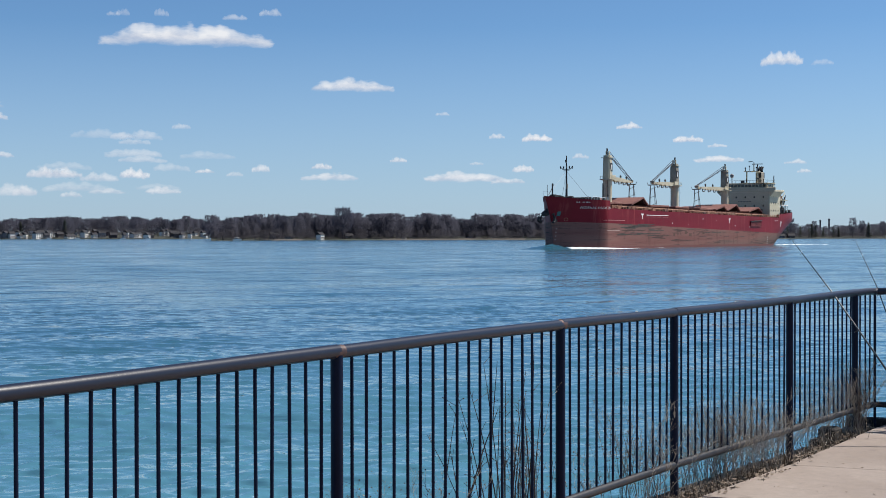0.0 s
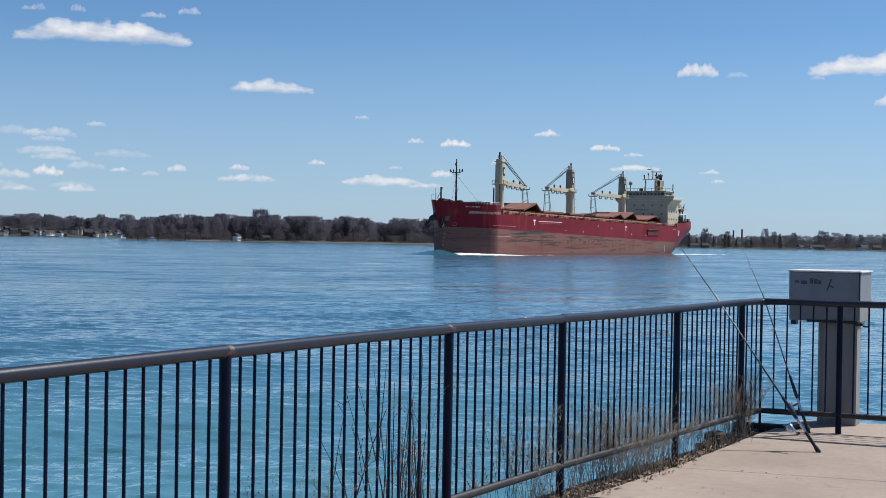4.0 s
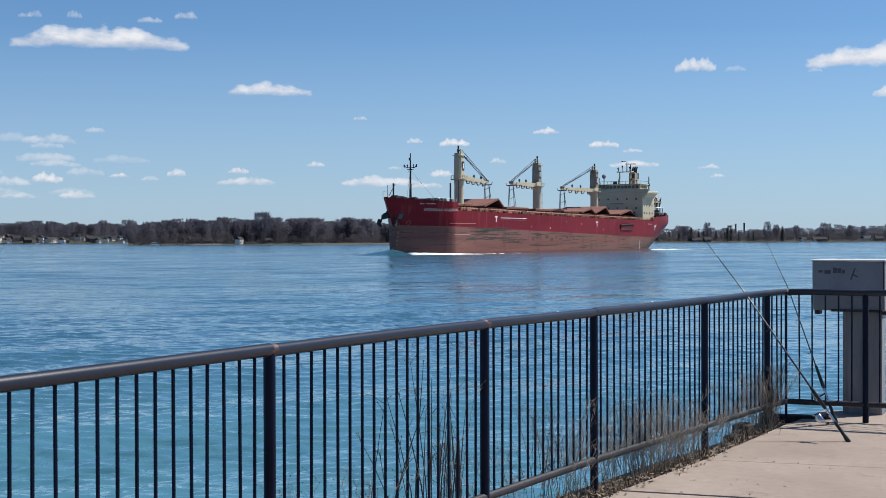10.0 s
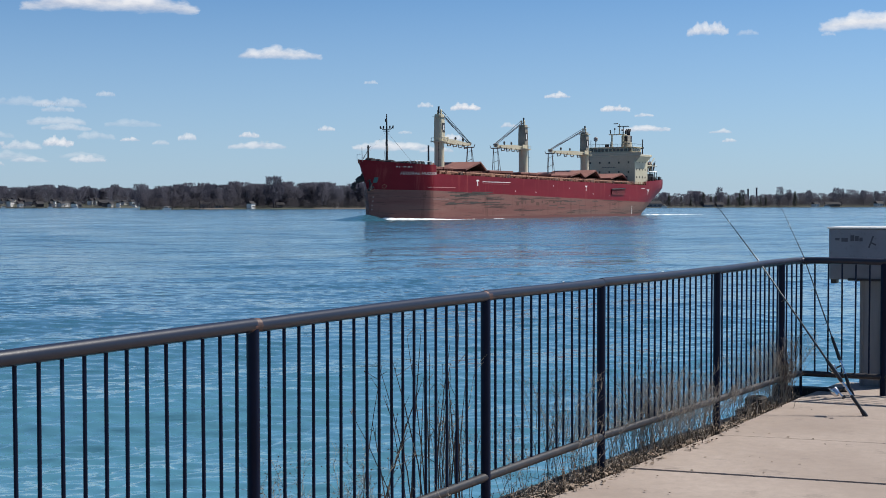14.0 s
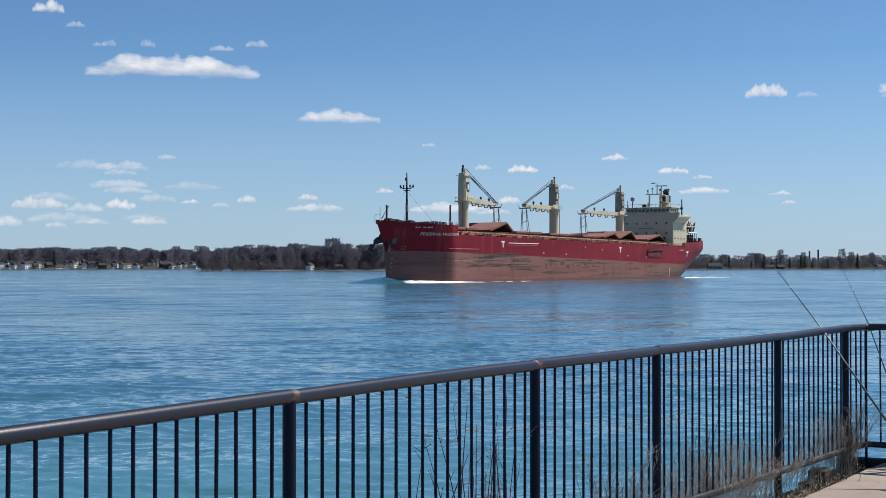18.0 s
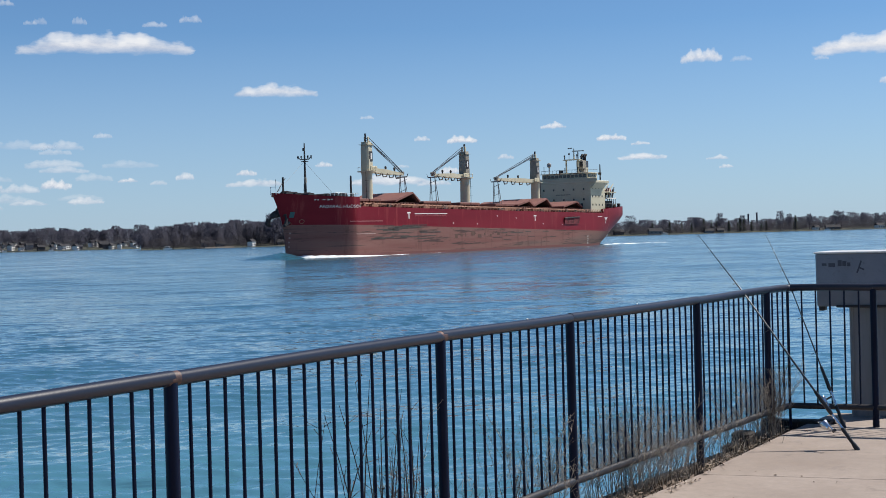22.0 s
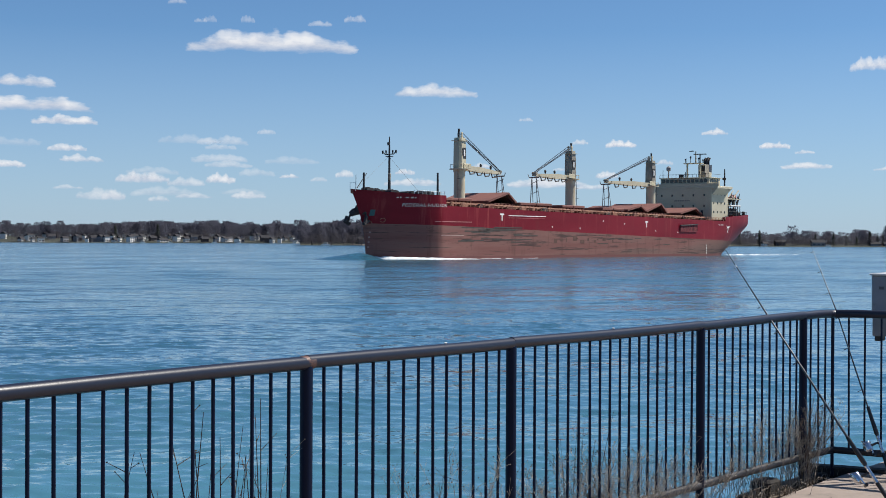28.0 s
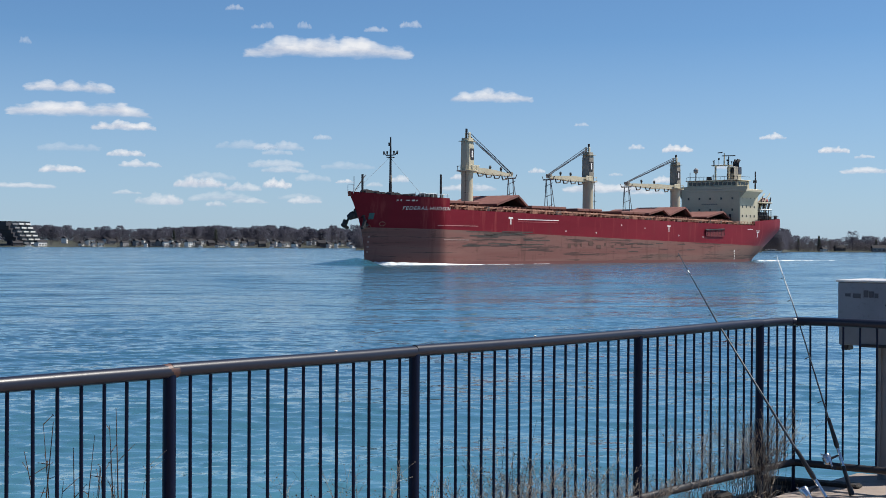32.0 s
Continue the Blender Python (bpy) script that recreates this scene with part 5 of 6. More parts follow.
# ---- far trees ----
def twig_crown(g, base, h, w, count, r, low=0.22, fat=1.0):
    """A bare crown: many thin slivers fanned upwards round the limbs, with gaps."""
    for _ in range(int(2.9 * count)):
        u = r.random() ** 0.7
        q = r.uniform(0, 2 * math.pi)
        rad = w * math.sqrt(r.random()) * (0.45 + 0.55 * math.sin(math.pi * min(0.98, 0.15 + 0.78 * u)))
        p = base + Vector((rad * math.cos(q), rad * math.sin(q), h * (low + (0.93 - low) * u)))
        d = Vector((math.cos(q) * r.uniform(0.1, 0.8), math.sin(q) * r.uniform(0.1, 0.8), r.uniform(0.5, 1.2))).normalized()
        L = r.uniform(0.045, 0.11) * h
        side = d.cross(Vector((r.uniform(-1, 1), r.uniform(-1, 1), 0.3))).normalized() * r.uniform(0.009, 0.021) * h * fat
        g.add([p - side, p + side, p + d * L], [(0, 1, 2)])


def limbs(g, base, h, r, n=6, thick=0.018):
    g.tube([base - Vector((0, 0, 0.6)), base + Vector((0, 0, 0.35 * h)), base + Vector((r.uniform(-0.02, 0.02) * h, 0, 0.75 * h))], [thick * h, thick * 0.75 * h, thick * 0.25 * h], 5)
    for _ in range(n):
        q, z = r.uniform(0, 6.28), r.uniform(0.25, 0.6) * h
        e = Vector((math.cos(q) * 0.24 * h, math.sin(q) * 0.24 * h, z + r.uniform(0.15, 0.36) * h))
        g.tube([base + Vector((0, 0, z)), base + e * 0.55 + Vector((0, 0, 0.45 * z)), base + e], [thick * 0.5 * h, thick * 0.35 * h, thick * 0.1 * h], 4, False)


def haze_normals(ob, norms):
    """Twigs take the light of the whole crown that they belong to."""
    ob.data.normals_split_custom_set_from_vertices(norms)


def woods(name, az0, az1, d0, d1, count, h0, h1, mat, label, twigs=70, seed=1, shape=None):
    r = random.Random(seed)
    g, norms = Geo(), []
    for i in range(count):
        az = az0 + (az1 - az0) * (i + r.random()) / count
        d = r.uniform(d0, d1)
        if d < 82 and (-32.0 < az < -29.6 or -32.85 < az < -32.3):
            continue                      # open ground before the terraces and the white house
        rr = shore_r(az) + d
        h = (h0 + (h1 - h0) * (1.35 * r.random() - 0.25)) * (shape(az) if shape else 1.0) * (1 + 0.16 * noise.noise((az * 3.1, h0, 2.0)))
        base = far(az, rr, WATER_Z + bank_z(az, d) - 0.3)
        limbs(g, base, h, r, 3)
        twig_crown(g, base, h, h * r.uniform(0.28, 0.46), twigs, r, 0.05, 0.85)
        mid = base + Vector((0, 0, 0.45 * h))
        norms += [((Vector(v) - mid) / h + Vector((0, 0, 0.9))).normalized() for v in g.v[len(norms):]]
    ob = part(name, g, mat, smooth=True)
    haze_normals(ob, norms)
    return tagged(ob, label, "woods", kind="stuff")


def wavy(az):
    return 0.88 + 0.22 * noise.noise((az * 0.55, 7.7, 0)) + 0.10 * noise.noise((az * 2.2, 1.7, 0))


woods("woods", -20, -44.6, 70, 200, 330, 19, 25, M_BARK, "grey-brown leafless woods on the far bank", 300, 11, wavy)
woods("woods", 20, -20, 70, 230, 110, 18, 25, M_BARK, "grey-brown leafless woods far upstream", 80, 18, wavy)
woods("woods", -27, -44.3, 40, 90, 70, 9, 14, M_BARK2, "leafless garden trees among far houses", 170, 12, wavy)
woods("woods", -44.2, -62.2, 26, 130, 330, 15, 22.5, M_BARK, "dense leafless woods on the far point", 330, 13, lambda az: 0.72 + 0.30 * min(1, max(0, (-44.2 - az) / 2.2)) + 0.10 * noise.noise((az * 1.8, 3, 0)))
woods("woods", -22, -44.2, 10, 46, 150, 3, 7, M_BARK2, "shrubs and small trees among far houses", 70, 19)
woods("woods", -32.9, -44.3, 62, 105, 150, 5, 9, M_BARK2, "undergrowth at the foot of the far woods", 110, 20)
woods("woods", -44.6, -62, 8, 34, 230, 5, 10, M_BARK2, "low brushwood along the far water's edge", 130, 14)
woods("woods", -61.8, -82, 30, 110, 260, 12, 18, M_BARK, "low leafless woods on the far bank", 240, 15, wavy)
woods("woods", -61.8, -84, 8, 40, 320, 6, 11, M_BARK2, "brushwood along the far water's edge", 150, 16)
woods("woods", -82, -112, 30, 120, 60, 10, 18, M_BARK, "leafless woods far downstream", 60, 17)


def conifer(az, d, h, seed):
    r = random.Random(seed)
    ob = thing("conifer", "dark narrow conifer on the far bank", "tree", "conifers on the far bank")
    base = far(az, shore_r(az) + d, WATER_Z + bank_z(az, d) - 0.3)
    part("trunk", Geo().tube([base - Vector((0, 0, 0.5)), base + Vector((0, 0, h * 0.9))], [0.03 * h, 0.005 * h], 6), M_BARK, ob)
    g = Geo()
    for _ in range(420):
        u = r.random()
        q = r.uniform(0, 6.28)
        rad = 0.20 * h * (1 - u) ** 0.8 * r.uniform(0.3, 1.05)
        p = base + Vector((rad * math.cos(q), rad * math.sin(q), h * (0.08 + 0.92 * u)))
        d_ = Vector((math.cos(q), math.sin(q), -0.35))
        s_v = Vector((-math.sin(q), math.cos(q), 0)) * 0.045 * h
        g.add([p - s_v, p + s_v, p + d_ * 0.07 * h], [(0, 1, 2)])
    part("crown", g, M_PINE, ob)


for k, (az, d, h) in enumerate(((-66.3, 16, 13), (-66.8, 20, 11), (-67.7, 14, 15.5), (-68.2, 20, 12), (-68.7, 16, 12.5), (-69.15, 18, 15), (-69.3, 24, 13.5), (-69.05, 14, 10.5), (-70.2, 22, 11), (-71.35, 18, 16.5),
                                (-67.2, 18, 10), (-69.6, 16, 10.5), (-63.4, 18, 16), (-62.6, 22, 13), (-38.6, 50, 21), (-36.9, 60, 18), (-65.6, 20, 12.5), (-68.0, 16, 11.5), (-70.0, 15, 9.5))):
    conifer(az, d, h, 100 + k)


def bare_tree(az, d, h, seed, twigs=420, spread=0.36):
    r = random.Random(seed)
    ob = thing("bare_tree", "tall leafless tree standing out on the far bank", "tree", "tall bare trees on the far bank")
    base = far(az, shore_r(az) + d, WATER_Z + bank_z(az, d) - 0.3)
    g = Geo()
    limbs(g, base, h, r, 14, 0.02)
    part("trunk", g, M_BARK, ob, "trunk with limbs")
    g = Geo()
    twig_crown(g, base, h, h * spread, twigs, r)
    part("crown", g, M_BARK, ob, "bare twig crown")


for k, (az, d, h) in enumerate(((-49.86, 24, 29.5), (-47.3, 40, 22), (-46.2, 50, 20.5), (-41.4, 90, 24), (-42.6, 80, 21), (-34.2, 80, 22), (-64.7, 20, 25), (-65.2, 26, 19), (-68.35, 24, 25), (-69.25, 40, 21), (-70.75, 22, 26), (-71.1, 26, 22), (-71.9, 24, 21),
                                (-72.95, 22, 24.5), (-73.15, 26, 23), (-74.0, 24, 21), (-74.5, 24, 20), (-75.4, 20, 22), (-76.0, 22, 21), (-67.4, 30, 19), (-66.0, 26, 18), (-51.6, 60, 22.5), (-53.3, 60, 21.5))):
    bare_tree(az, d, h * (0.86 if az < -62 else 1.0), 300 + k, 110 if az < -62 else 260, 0.19 if az < -66 else 0.34)


# ---- far houses ----
def far_house(az, d, w, dep, h, wall, label, turn=0.0, flat=False, cols=3, zlift=0.0):
    w, dep, h = 0.68 * w, 0.75 * dep, 0.72 * h
    base = far(az, shore_r(az) + d, WATER_Z + bank_z(az, d) + 0.2 + zlift)
    ob = thing("house", label, "house", "far riverside houses", at=Matrix.Translation(base) @ Matrix.Rotation(radians(az + turn + (42 if wall is M_HWHITE else 15)), 4, "Z"))
    wall_ob = part("wall", Geo().box((0, 0, h / 2 - 0.5), (w, dep, h + 1.0)), wall, ob)
    if flat:
        part("roof", Geo().box((0, 0, h + 0.2), (w + 0.8, dep + 0.8, 0.4), chamfer=0.1), M_ROOF, ob)
    else:
        k = 0.42 * dep
        part("roof", Geo().prism([(-dep / 2 - 0.5, h - 0.1), (dep / 2 + 0.5, h - 0.1), (0, h + k)], 0, -w / 2 - 0.4, w / 2 + 0.4), M_ROOF, ob)
        part("chimney", Geo().box((w * 0.25, 0.6, h + k * 0.9), (0.8, 0.8, 1.8)), M_HBROWN, ob)
    floors = max(1, int(h / 2.8))
    for fl in range(floors):
        for c in range(cols):
            x = -w / 2 + w * (c + 0.5) / cols
            win = part("window", Geo().box((x, -dep / 2 - 0.03, 1.5 + 2.8 * fl), (w / cols * 0.55, 0.1, 1.4)), M_PANE, ob)
            part("sill", Geo().box((x, -dep / 2 - 0.08, 0.74 + 2.8 * fl), (w / cols * 0.62, 0.16, 0.1)), M_HWHITE, win)
    part("door", Geo().box((w * 0.38, -dep / 2 - 0.04, 1.0), (1.0, 0.1, 2.1)), M_HBROWN, ob)


W_ = "white far-off riverside house with a grey shingle roof"
G_ = "grey far-off riverside house with a dark roof"
B_ = "brown far-off riverside house with a dark roof"
HOUSES_UPSTREAM = (
    (-31.65, 8, 20, 10, 6.0, M_HWHITE, "white boathouse with dark openings at the waterline", 0),
    (-30.75, 8, 18, 8, 5, M_HBROWN, B_, 8),
    (-32.57, 70, 9, 9, 8, M_HWHITE, W_, 30),
    (-33.7, 20, 7, 6, 5.0, M_HWHITE, W_, -10),
    (-36.2, 34, 26, 10, 5.5, M_HGREY, G_, 5),
    (-36.55, 26, 10, 8, 7.5, M_HWHITE, W_, -12),
    (-35.4, 40, 16, 9, 5, M_HBROWN, B_, 0),
    (-34.4, 60, 14, 9, 5, M_HGREY, G_, 0),
    (-29.4, 30, 16, 9, 6, M_HGREY, G_, 0),
    (-27.8, 30, 16, 9, 6, M_HWHITE, W_, 10))
HOUSES_TOWN = (
    (-37.05, 26, 8, 8, 6.0, M_HWHITE, W_, 20),
    (-37.65, 40, 12, 9, 8.0, M_HWHITE, W_, -20),
    (-37.9, 30, 9, 8, 4.5, M_HGREY, G_, 0),
    (-38.8, 16, 20, 8, 3.2, M_HWHITE, W_, 0),
    (-38.4, 36, 12, 9, 5.5, M_HBROWN, B_, 10),
    (-39.35, 40, 11, 9, 8.0, M_HWHITE, W_, 15),
    (-39.75, 26, 9, 8, 5.5, M_HWHITE, W_, -15),
    (-40.05, 44, 12, 9, 7, M_HGREY, G_, 0),
    (-40.5, 30, 13, 9, 5, M_HBROWN, B_, 0),
    (-41.05, 42, 14, 10, 7.5, M_HWHITE, W_, 20),
    (-41.35, 26, 8, 7, 5.5, M_HWHITE, W_, -10),
    (-42.0, 30, 9, 7, 4, M_HGREY, G_, 0),
    (-42.95, 40, 16, 10, 6.5, M_HBROWN, B_, 0),
    (-43.2, 24, 6, 6, 5, M_HWHITE, W_, 0),
    (-44.12, 46, 8, 8, 6.5, M_HWHITE, W_, 0))
HOUSES_POINT = (
    (-48.92, 7, 8.5, 7, 5.6, M_HWHITE, "small white house on the wooded point", 12),
    (-47.62, 20, 11, 7, 3.6, M_HGREY, G_, 0),
    (-50.1, 26, 10, 7, 4, M_HBROWN, B_, 0),
    (-52.45, 30, 6, 6, 5, M_HWHITE, W_, 0),
    (-47.0, 34, 10, 8, 5, M_HGREY, G_, 0),
    (-55.2, 30, 12, 8, 5, M_HBROWN, B_, 0))
HOUSES_EAST = (
    (-63.6, 8, 9, 6, 3.0, M_HWHITE, W_, 0),
    (-64.2, 12, 15, 8, 5.0, M_HBROWN, B_, 6),
    (-65.7, 10, 20, 9, 4.8, M_HGREY, "low grey riverside building with a pale roof", 0),
    (-67.9, 8, 14, 7, 3.0, M_HGREY, G_, 0),
    (-68.35, 10, 10, 7, 3.2, M_HBROWN, B_, 0),
    (-72.15, 10, 9, 7, 3.6, M_HWHITE, W_, 0),
    (-72.8, 12, 22, 8, 3.2, M_HBROWN, B_, 0),
    (-74.6, 12, 14, 8, 4.2, M_HWHITE, W_, 0),
    (-75.1, 14, 12, 8, 4, M_HGREY, G_, 0))
for row in itertools.chain(HOUSES_UPSTREAM, HOUSES_TOWN, HOUSES_POINT, HOUSES_EAST):
    far_house(*row)
hr = random.Random(77)
for k in range(38):     # more houses, garages and boat sheds between them
    az = -33.0 - 11.3 * (k + hr.random()) / 38
    d = hr.choice((12, 20, 28, 40, 52, 64, 78))
    wall = hr.choice((M_HWHITE, M_HWHITE, M_HWHITE, M_HWHITE, M_HGREY, M_HBROWN))
    far_house(az, d, hr.uniform(5, 15), hr.uniform(5, 10), hr.uniform(3.2, 8.5), wall, {M_HWHITE: W_, M_HGREY: G_, M_HBROWN: B_}[wall], hr.uniform(-40, 40), False, 2)

# stepped apartment terraces at the upstream end
terr = thing("apartment_terraces", "stepped apartment building with white balcony bands", "building", at=Matrix.Translation(far(-31.2, shore_r(-31.2) + 46, WATER_Z + 2)) @ Matrix.Rotation(radians(6.0), 4, "Z"))
for fl in range(6):
    part("storey", Geo().box((-7 - 3.4 * fl, 0, 2.3 + 4.6 * fl), (34, 22, 4.6)), M_TERRACE, terr, "dark grey storey")
    for k in range(3):
        x = 6.0 - 3.4 * fl - 9.5 * k
        band = part("balcony", Geo().box((x, -12.0, 2.2 + 4.6 * fl), (7.0, 2.4, 1.9), chamfer=0.1), M_HWHITE if k < 2 else M_HGREY, terr, "white balcony front")
        part("balcony_window", Geo().box((x, -11.06, 4.1 + 4.6 * fl), (6.4, 0.1, 1.6)), M_PANE, band)
part("roof", Geo().box((-24, 0, 28.0), (34, 23, 0.6), chamfer=0.1), M_ROOF, terr)
for az, h in ((-69.49, 20.5), (-69.83, 22.0)):
    st = thing("smokestack", "slender dark smokestack beyond the trees", "smokestack", "far smokestacks")
    b = far(az, 1620, WATER_Z)
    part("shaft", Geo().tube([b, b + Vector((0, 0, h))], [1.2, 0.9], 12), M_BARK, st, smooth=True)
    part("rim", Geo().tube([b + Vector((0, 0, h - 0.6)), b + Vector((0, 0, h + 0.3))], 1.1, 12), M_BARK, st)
# docks, moored boats and the white canopy boat
for az, w, d in ((-33.2, 26, 2), (-35.0, 20, 3), (-36.6, 40, 2), (-38.2, 34, 2), (-39.6, 40, 1), (-41.0, 34, 2), (-42.4, 40, 2), (-45.2, 22, 1), (-46.6, 16, 2), (-63.0, 20, 2)):
    b = far(az, shore_r(az) - d, WATER_Z)
    dock = thing("dock", "low dark timber dock on the far waterline", "dock", "far docks", at=Matrix.Translation(b) @ Matrix.Rotation(radians(az), 4, "Z"))
    part("planking", Geo().box((0, 0, 1.0), (w, 3, 0.3), chamfer=0.05), M_TIMBER, dock)
    for k in range(5):
        part("support_post", Geo().tube([(-w / 2 + w * k / 4, -1.3, -1.5), (-w / 2 + w * k / 4, -1.3, 1.8)], 0.25, 6), M_TIMBER, dock)
for az, w, off in ((-38.0, 7, 5), (-39.1, 6, 5), (-40.9, 7, 6), (-41.9, 6, 5), (-45.5, 8, 5), (-31.2, 9, 6), (-61.55, 16, 40), (-66.1, 7, 6), (-72.6, 7, 5)):
    b = far(az, shore_r(az) - off, WATER_Z)
    bt = thing("motor_boat", "white motor boat lying near the far bank", "boat", "moored boats", at=Matrix.Translation(b) @ Matrix.Rotation(radians(az), 4, "Z"))
    part("hull", Geo().prism([(-w / 2, 1.0), (-w / 2 + 0.4, -0.3), (w / 2 - 1.2, -0.3), (w / 2, 1.2)], 1, -1.2, 1.2), M_HWHITE, bt)
    part("cabin", Geo().box((-0.3, 0, 1.7), (w * 0.45, 1.9, 1.2), chamfer=0.15), M_HWHITE, bt)
    part("canopy", Geo().box((-0.3, 0, 2.7), (w * 0.6, 2.1, 0.15), chamfer=0.05), M_HWHITE, bt)
    part("cabin_window", Geo().box((-0.3, -0.98, 1.8), (w * 0.38, 0.06, 0.6)), M_PANE, bt)
# dead tree limb at the waterline of the east bank
st = thing("channel_marker", "thin dark channel marker near the far bank", "marker")
b = far(-44.9, shore_r(-44.9) - 14, WATER_Z)
part("support_post", Geo().tube([b - Vector((0, 0, 1)), b + Vector((0, 0, 4))], 0.3, 6), M_TIMBER, st)

# ---- clouds: bearing, height, width, thickness in degrees, density ----
CLOUDS_HIGH = (
    (-38.55, 10.32, 1.26, 0.62, 2.0),
    (-39.60, 9.68, 0.77, 0.31, 0.8),
    (-46.91, 9.13, 0.93, 0.38, 1.0),
    (-42.47, 9.03, 0.59, 0.39, 0.6),
    (-40.93, 9.00, 0.55, 0.34, 0.6),
    (-40.55, 8.95, 0.53, 0.26, 0.6),
    (-45.45, 8.92, 1.03, 0.32, 0.9),
    (-76.16, 8.50, 1.29, 0.37, 0.7),
    (-43.47, 8.09, 6.96, 1.09, 3.0),
    (-31.3, 8.05, 0.5, 0.38, 0.6),
    (-75.13, 7.20, 5.40, 1.05, 3.0),
    (-67.97, 7.07, 1.67, 0.68, 2.0),
    (-69.57, 6.90, 0.88, 0.31, 0.6))
CLOUDS_UPPER = (
    (-72.75, 6.75, 0.55, 0.23, 0.8),
    (-33.00, 6.28, 3.60, 0.63, 2.0),
    (-50.23, 6.18, 3.53, 0.70, 2.0),
    (-75.94, 5.78, 2.04, 0.58, 2.0),
    (-33.42, 5.38, 5.73, 0.83, 2.5),
    (-54.05, 5.04, 0.59, 0.21, 1.0),
    (-35.14, 4.77, 2.59, 0.50, 2.5),
    (-43.25, 4.46, 0.78, 0.28, 1.0),
    (-61.83, 4.46, 1.07, 0.30, 2.0),
    (-56.34, 4.10, 0.66, 0.28, 1.5),
    (-40.08, 4.09, 2.48, 0.45, 0.6),
    (-41.45, 4.06, 2.12, 0.48, 1.0),
    (-58.01, 4.00, 1.32, 0.39, 2.5))
CLOUDS_MIDDLE = (
    (-64.22, 3.90, 1.23, 0.35, 2.5),
    (-32.98, 3.86, 2.49, 0.46, 0.6),
    (-41.38, 3.81, 1.27, 0.31, 0.9),
    (-35.24, 3.67, 1.56, 0.39, 2.0),
    (-65.42, 3.63, 0.79, 0.19, 1.5),
    (-41.32, 3.33, 2.37, 0.47, 1.0),
    (-44.33, 3.28, 2.27, 0.40, 0.6),
    (-59.82, 3.26, 0.70, 0.31, 1.5),
    (-35.80, 3.23, 1.79, 0.37, 1.7),
    (-52.22, 3.12, 0.71, 0.29, 1.8),
    (-41.71, 3.09, 1.95, 0.37, 1.1),
    (-65.48, 3.07, 2.00, 0.34, 2.0),
    (-32.73, 2.98, 1.87, 0.40, 2.2))
CLOUDS_LOWER = (
    (-55.48, 2.97, 0.59, 0.18, 1.0),
    (-68.53, 2.92, 0.91, 0.21, 1.5),
    (-49.02, 2.85, 0.89, 0.33, 2.0),
    (-38.64, 2.78, 2.16, 0.39, 0.6),
    (-42.86, 2.77, 1.52, 0.43, 0.7),
    (-46.50, 2.75, 0.77, 0.42, 1.6),
    (-57.42, 2.73, 0.94, 0.37, 2.0),
    (-44.20, 2.63, 0.85, 0.21, 1.8),
    (-68.87, 2.56, 0.58, 0.21, 1.5),
    (-45.42, 2.52, 0.69, 0.26, 1.0),
    (-38.22, 2.52, 2.19, 0.64, 2.2),
    (-41.37, 2.50, 1.24, 0.55, 2.2),
    (-49.34, 2.42, 2.47, 0.40, 1.7))
CLOUDS_LOW = (
    (-38.25, 2.42, 1.48, 0.32, 0.6),
    (-54.94, 2.39, 3.31, 0.54, 2.0),
    (-39.97, 2.35, 1.56, 0.51, 1.3),
    (-31.19, 2.29, 2.57, 0.29, 1.4),
    (-56.80, 2.23, 1.47, 0.29, 1.6),
    (-35.28, 2.08, 1.23, 0.21, 1.0),
    (-42.31, 1.97, 1.83, 0.33, 0.5),
    (-39.11, 1.93, 2.70, 0.47, 0.8),
    (-42.50, 1.82, 1.48, 0.37, 1.6),
    (-36.58, 1.80, 2.03, 0.60, 1.2),
    (-40.31, 1.78, 1.57, 0.27, 1.2),
    (-37.06, 1.76, 0.98, 0.49, 1.2),
    (-38.86, 1.64, 0.88, 0.32, 1.2))



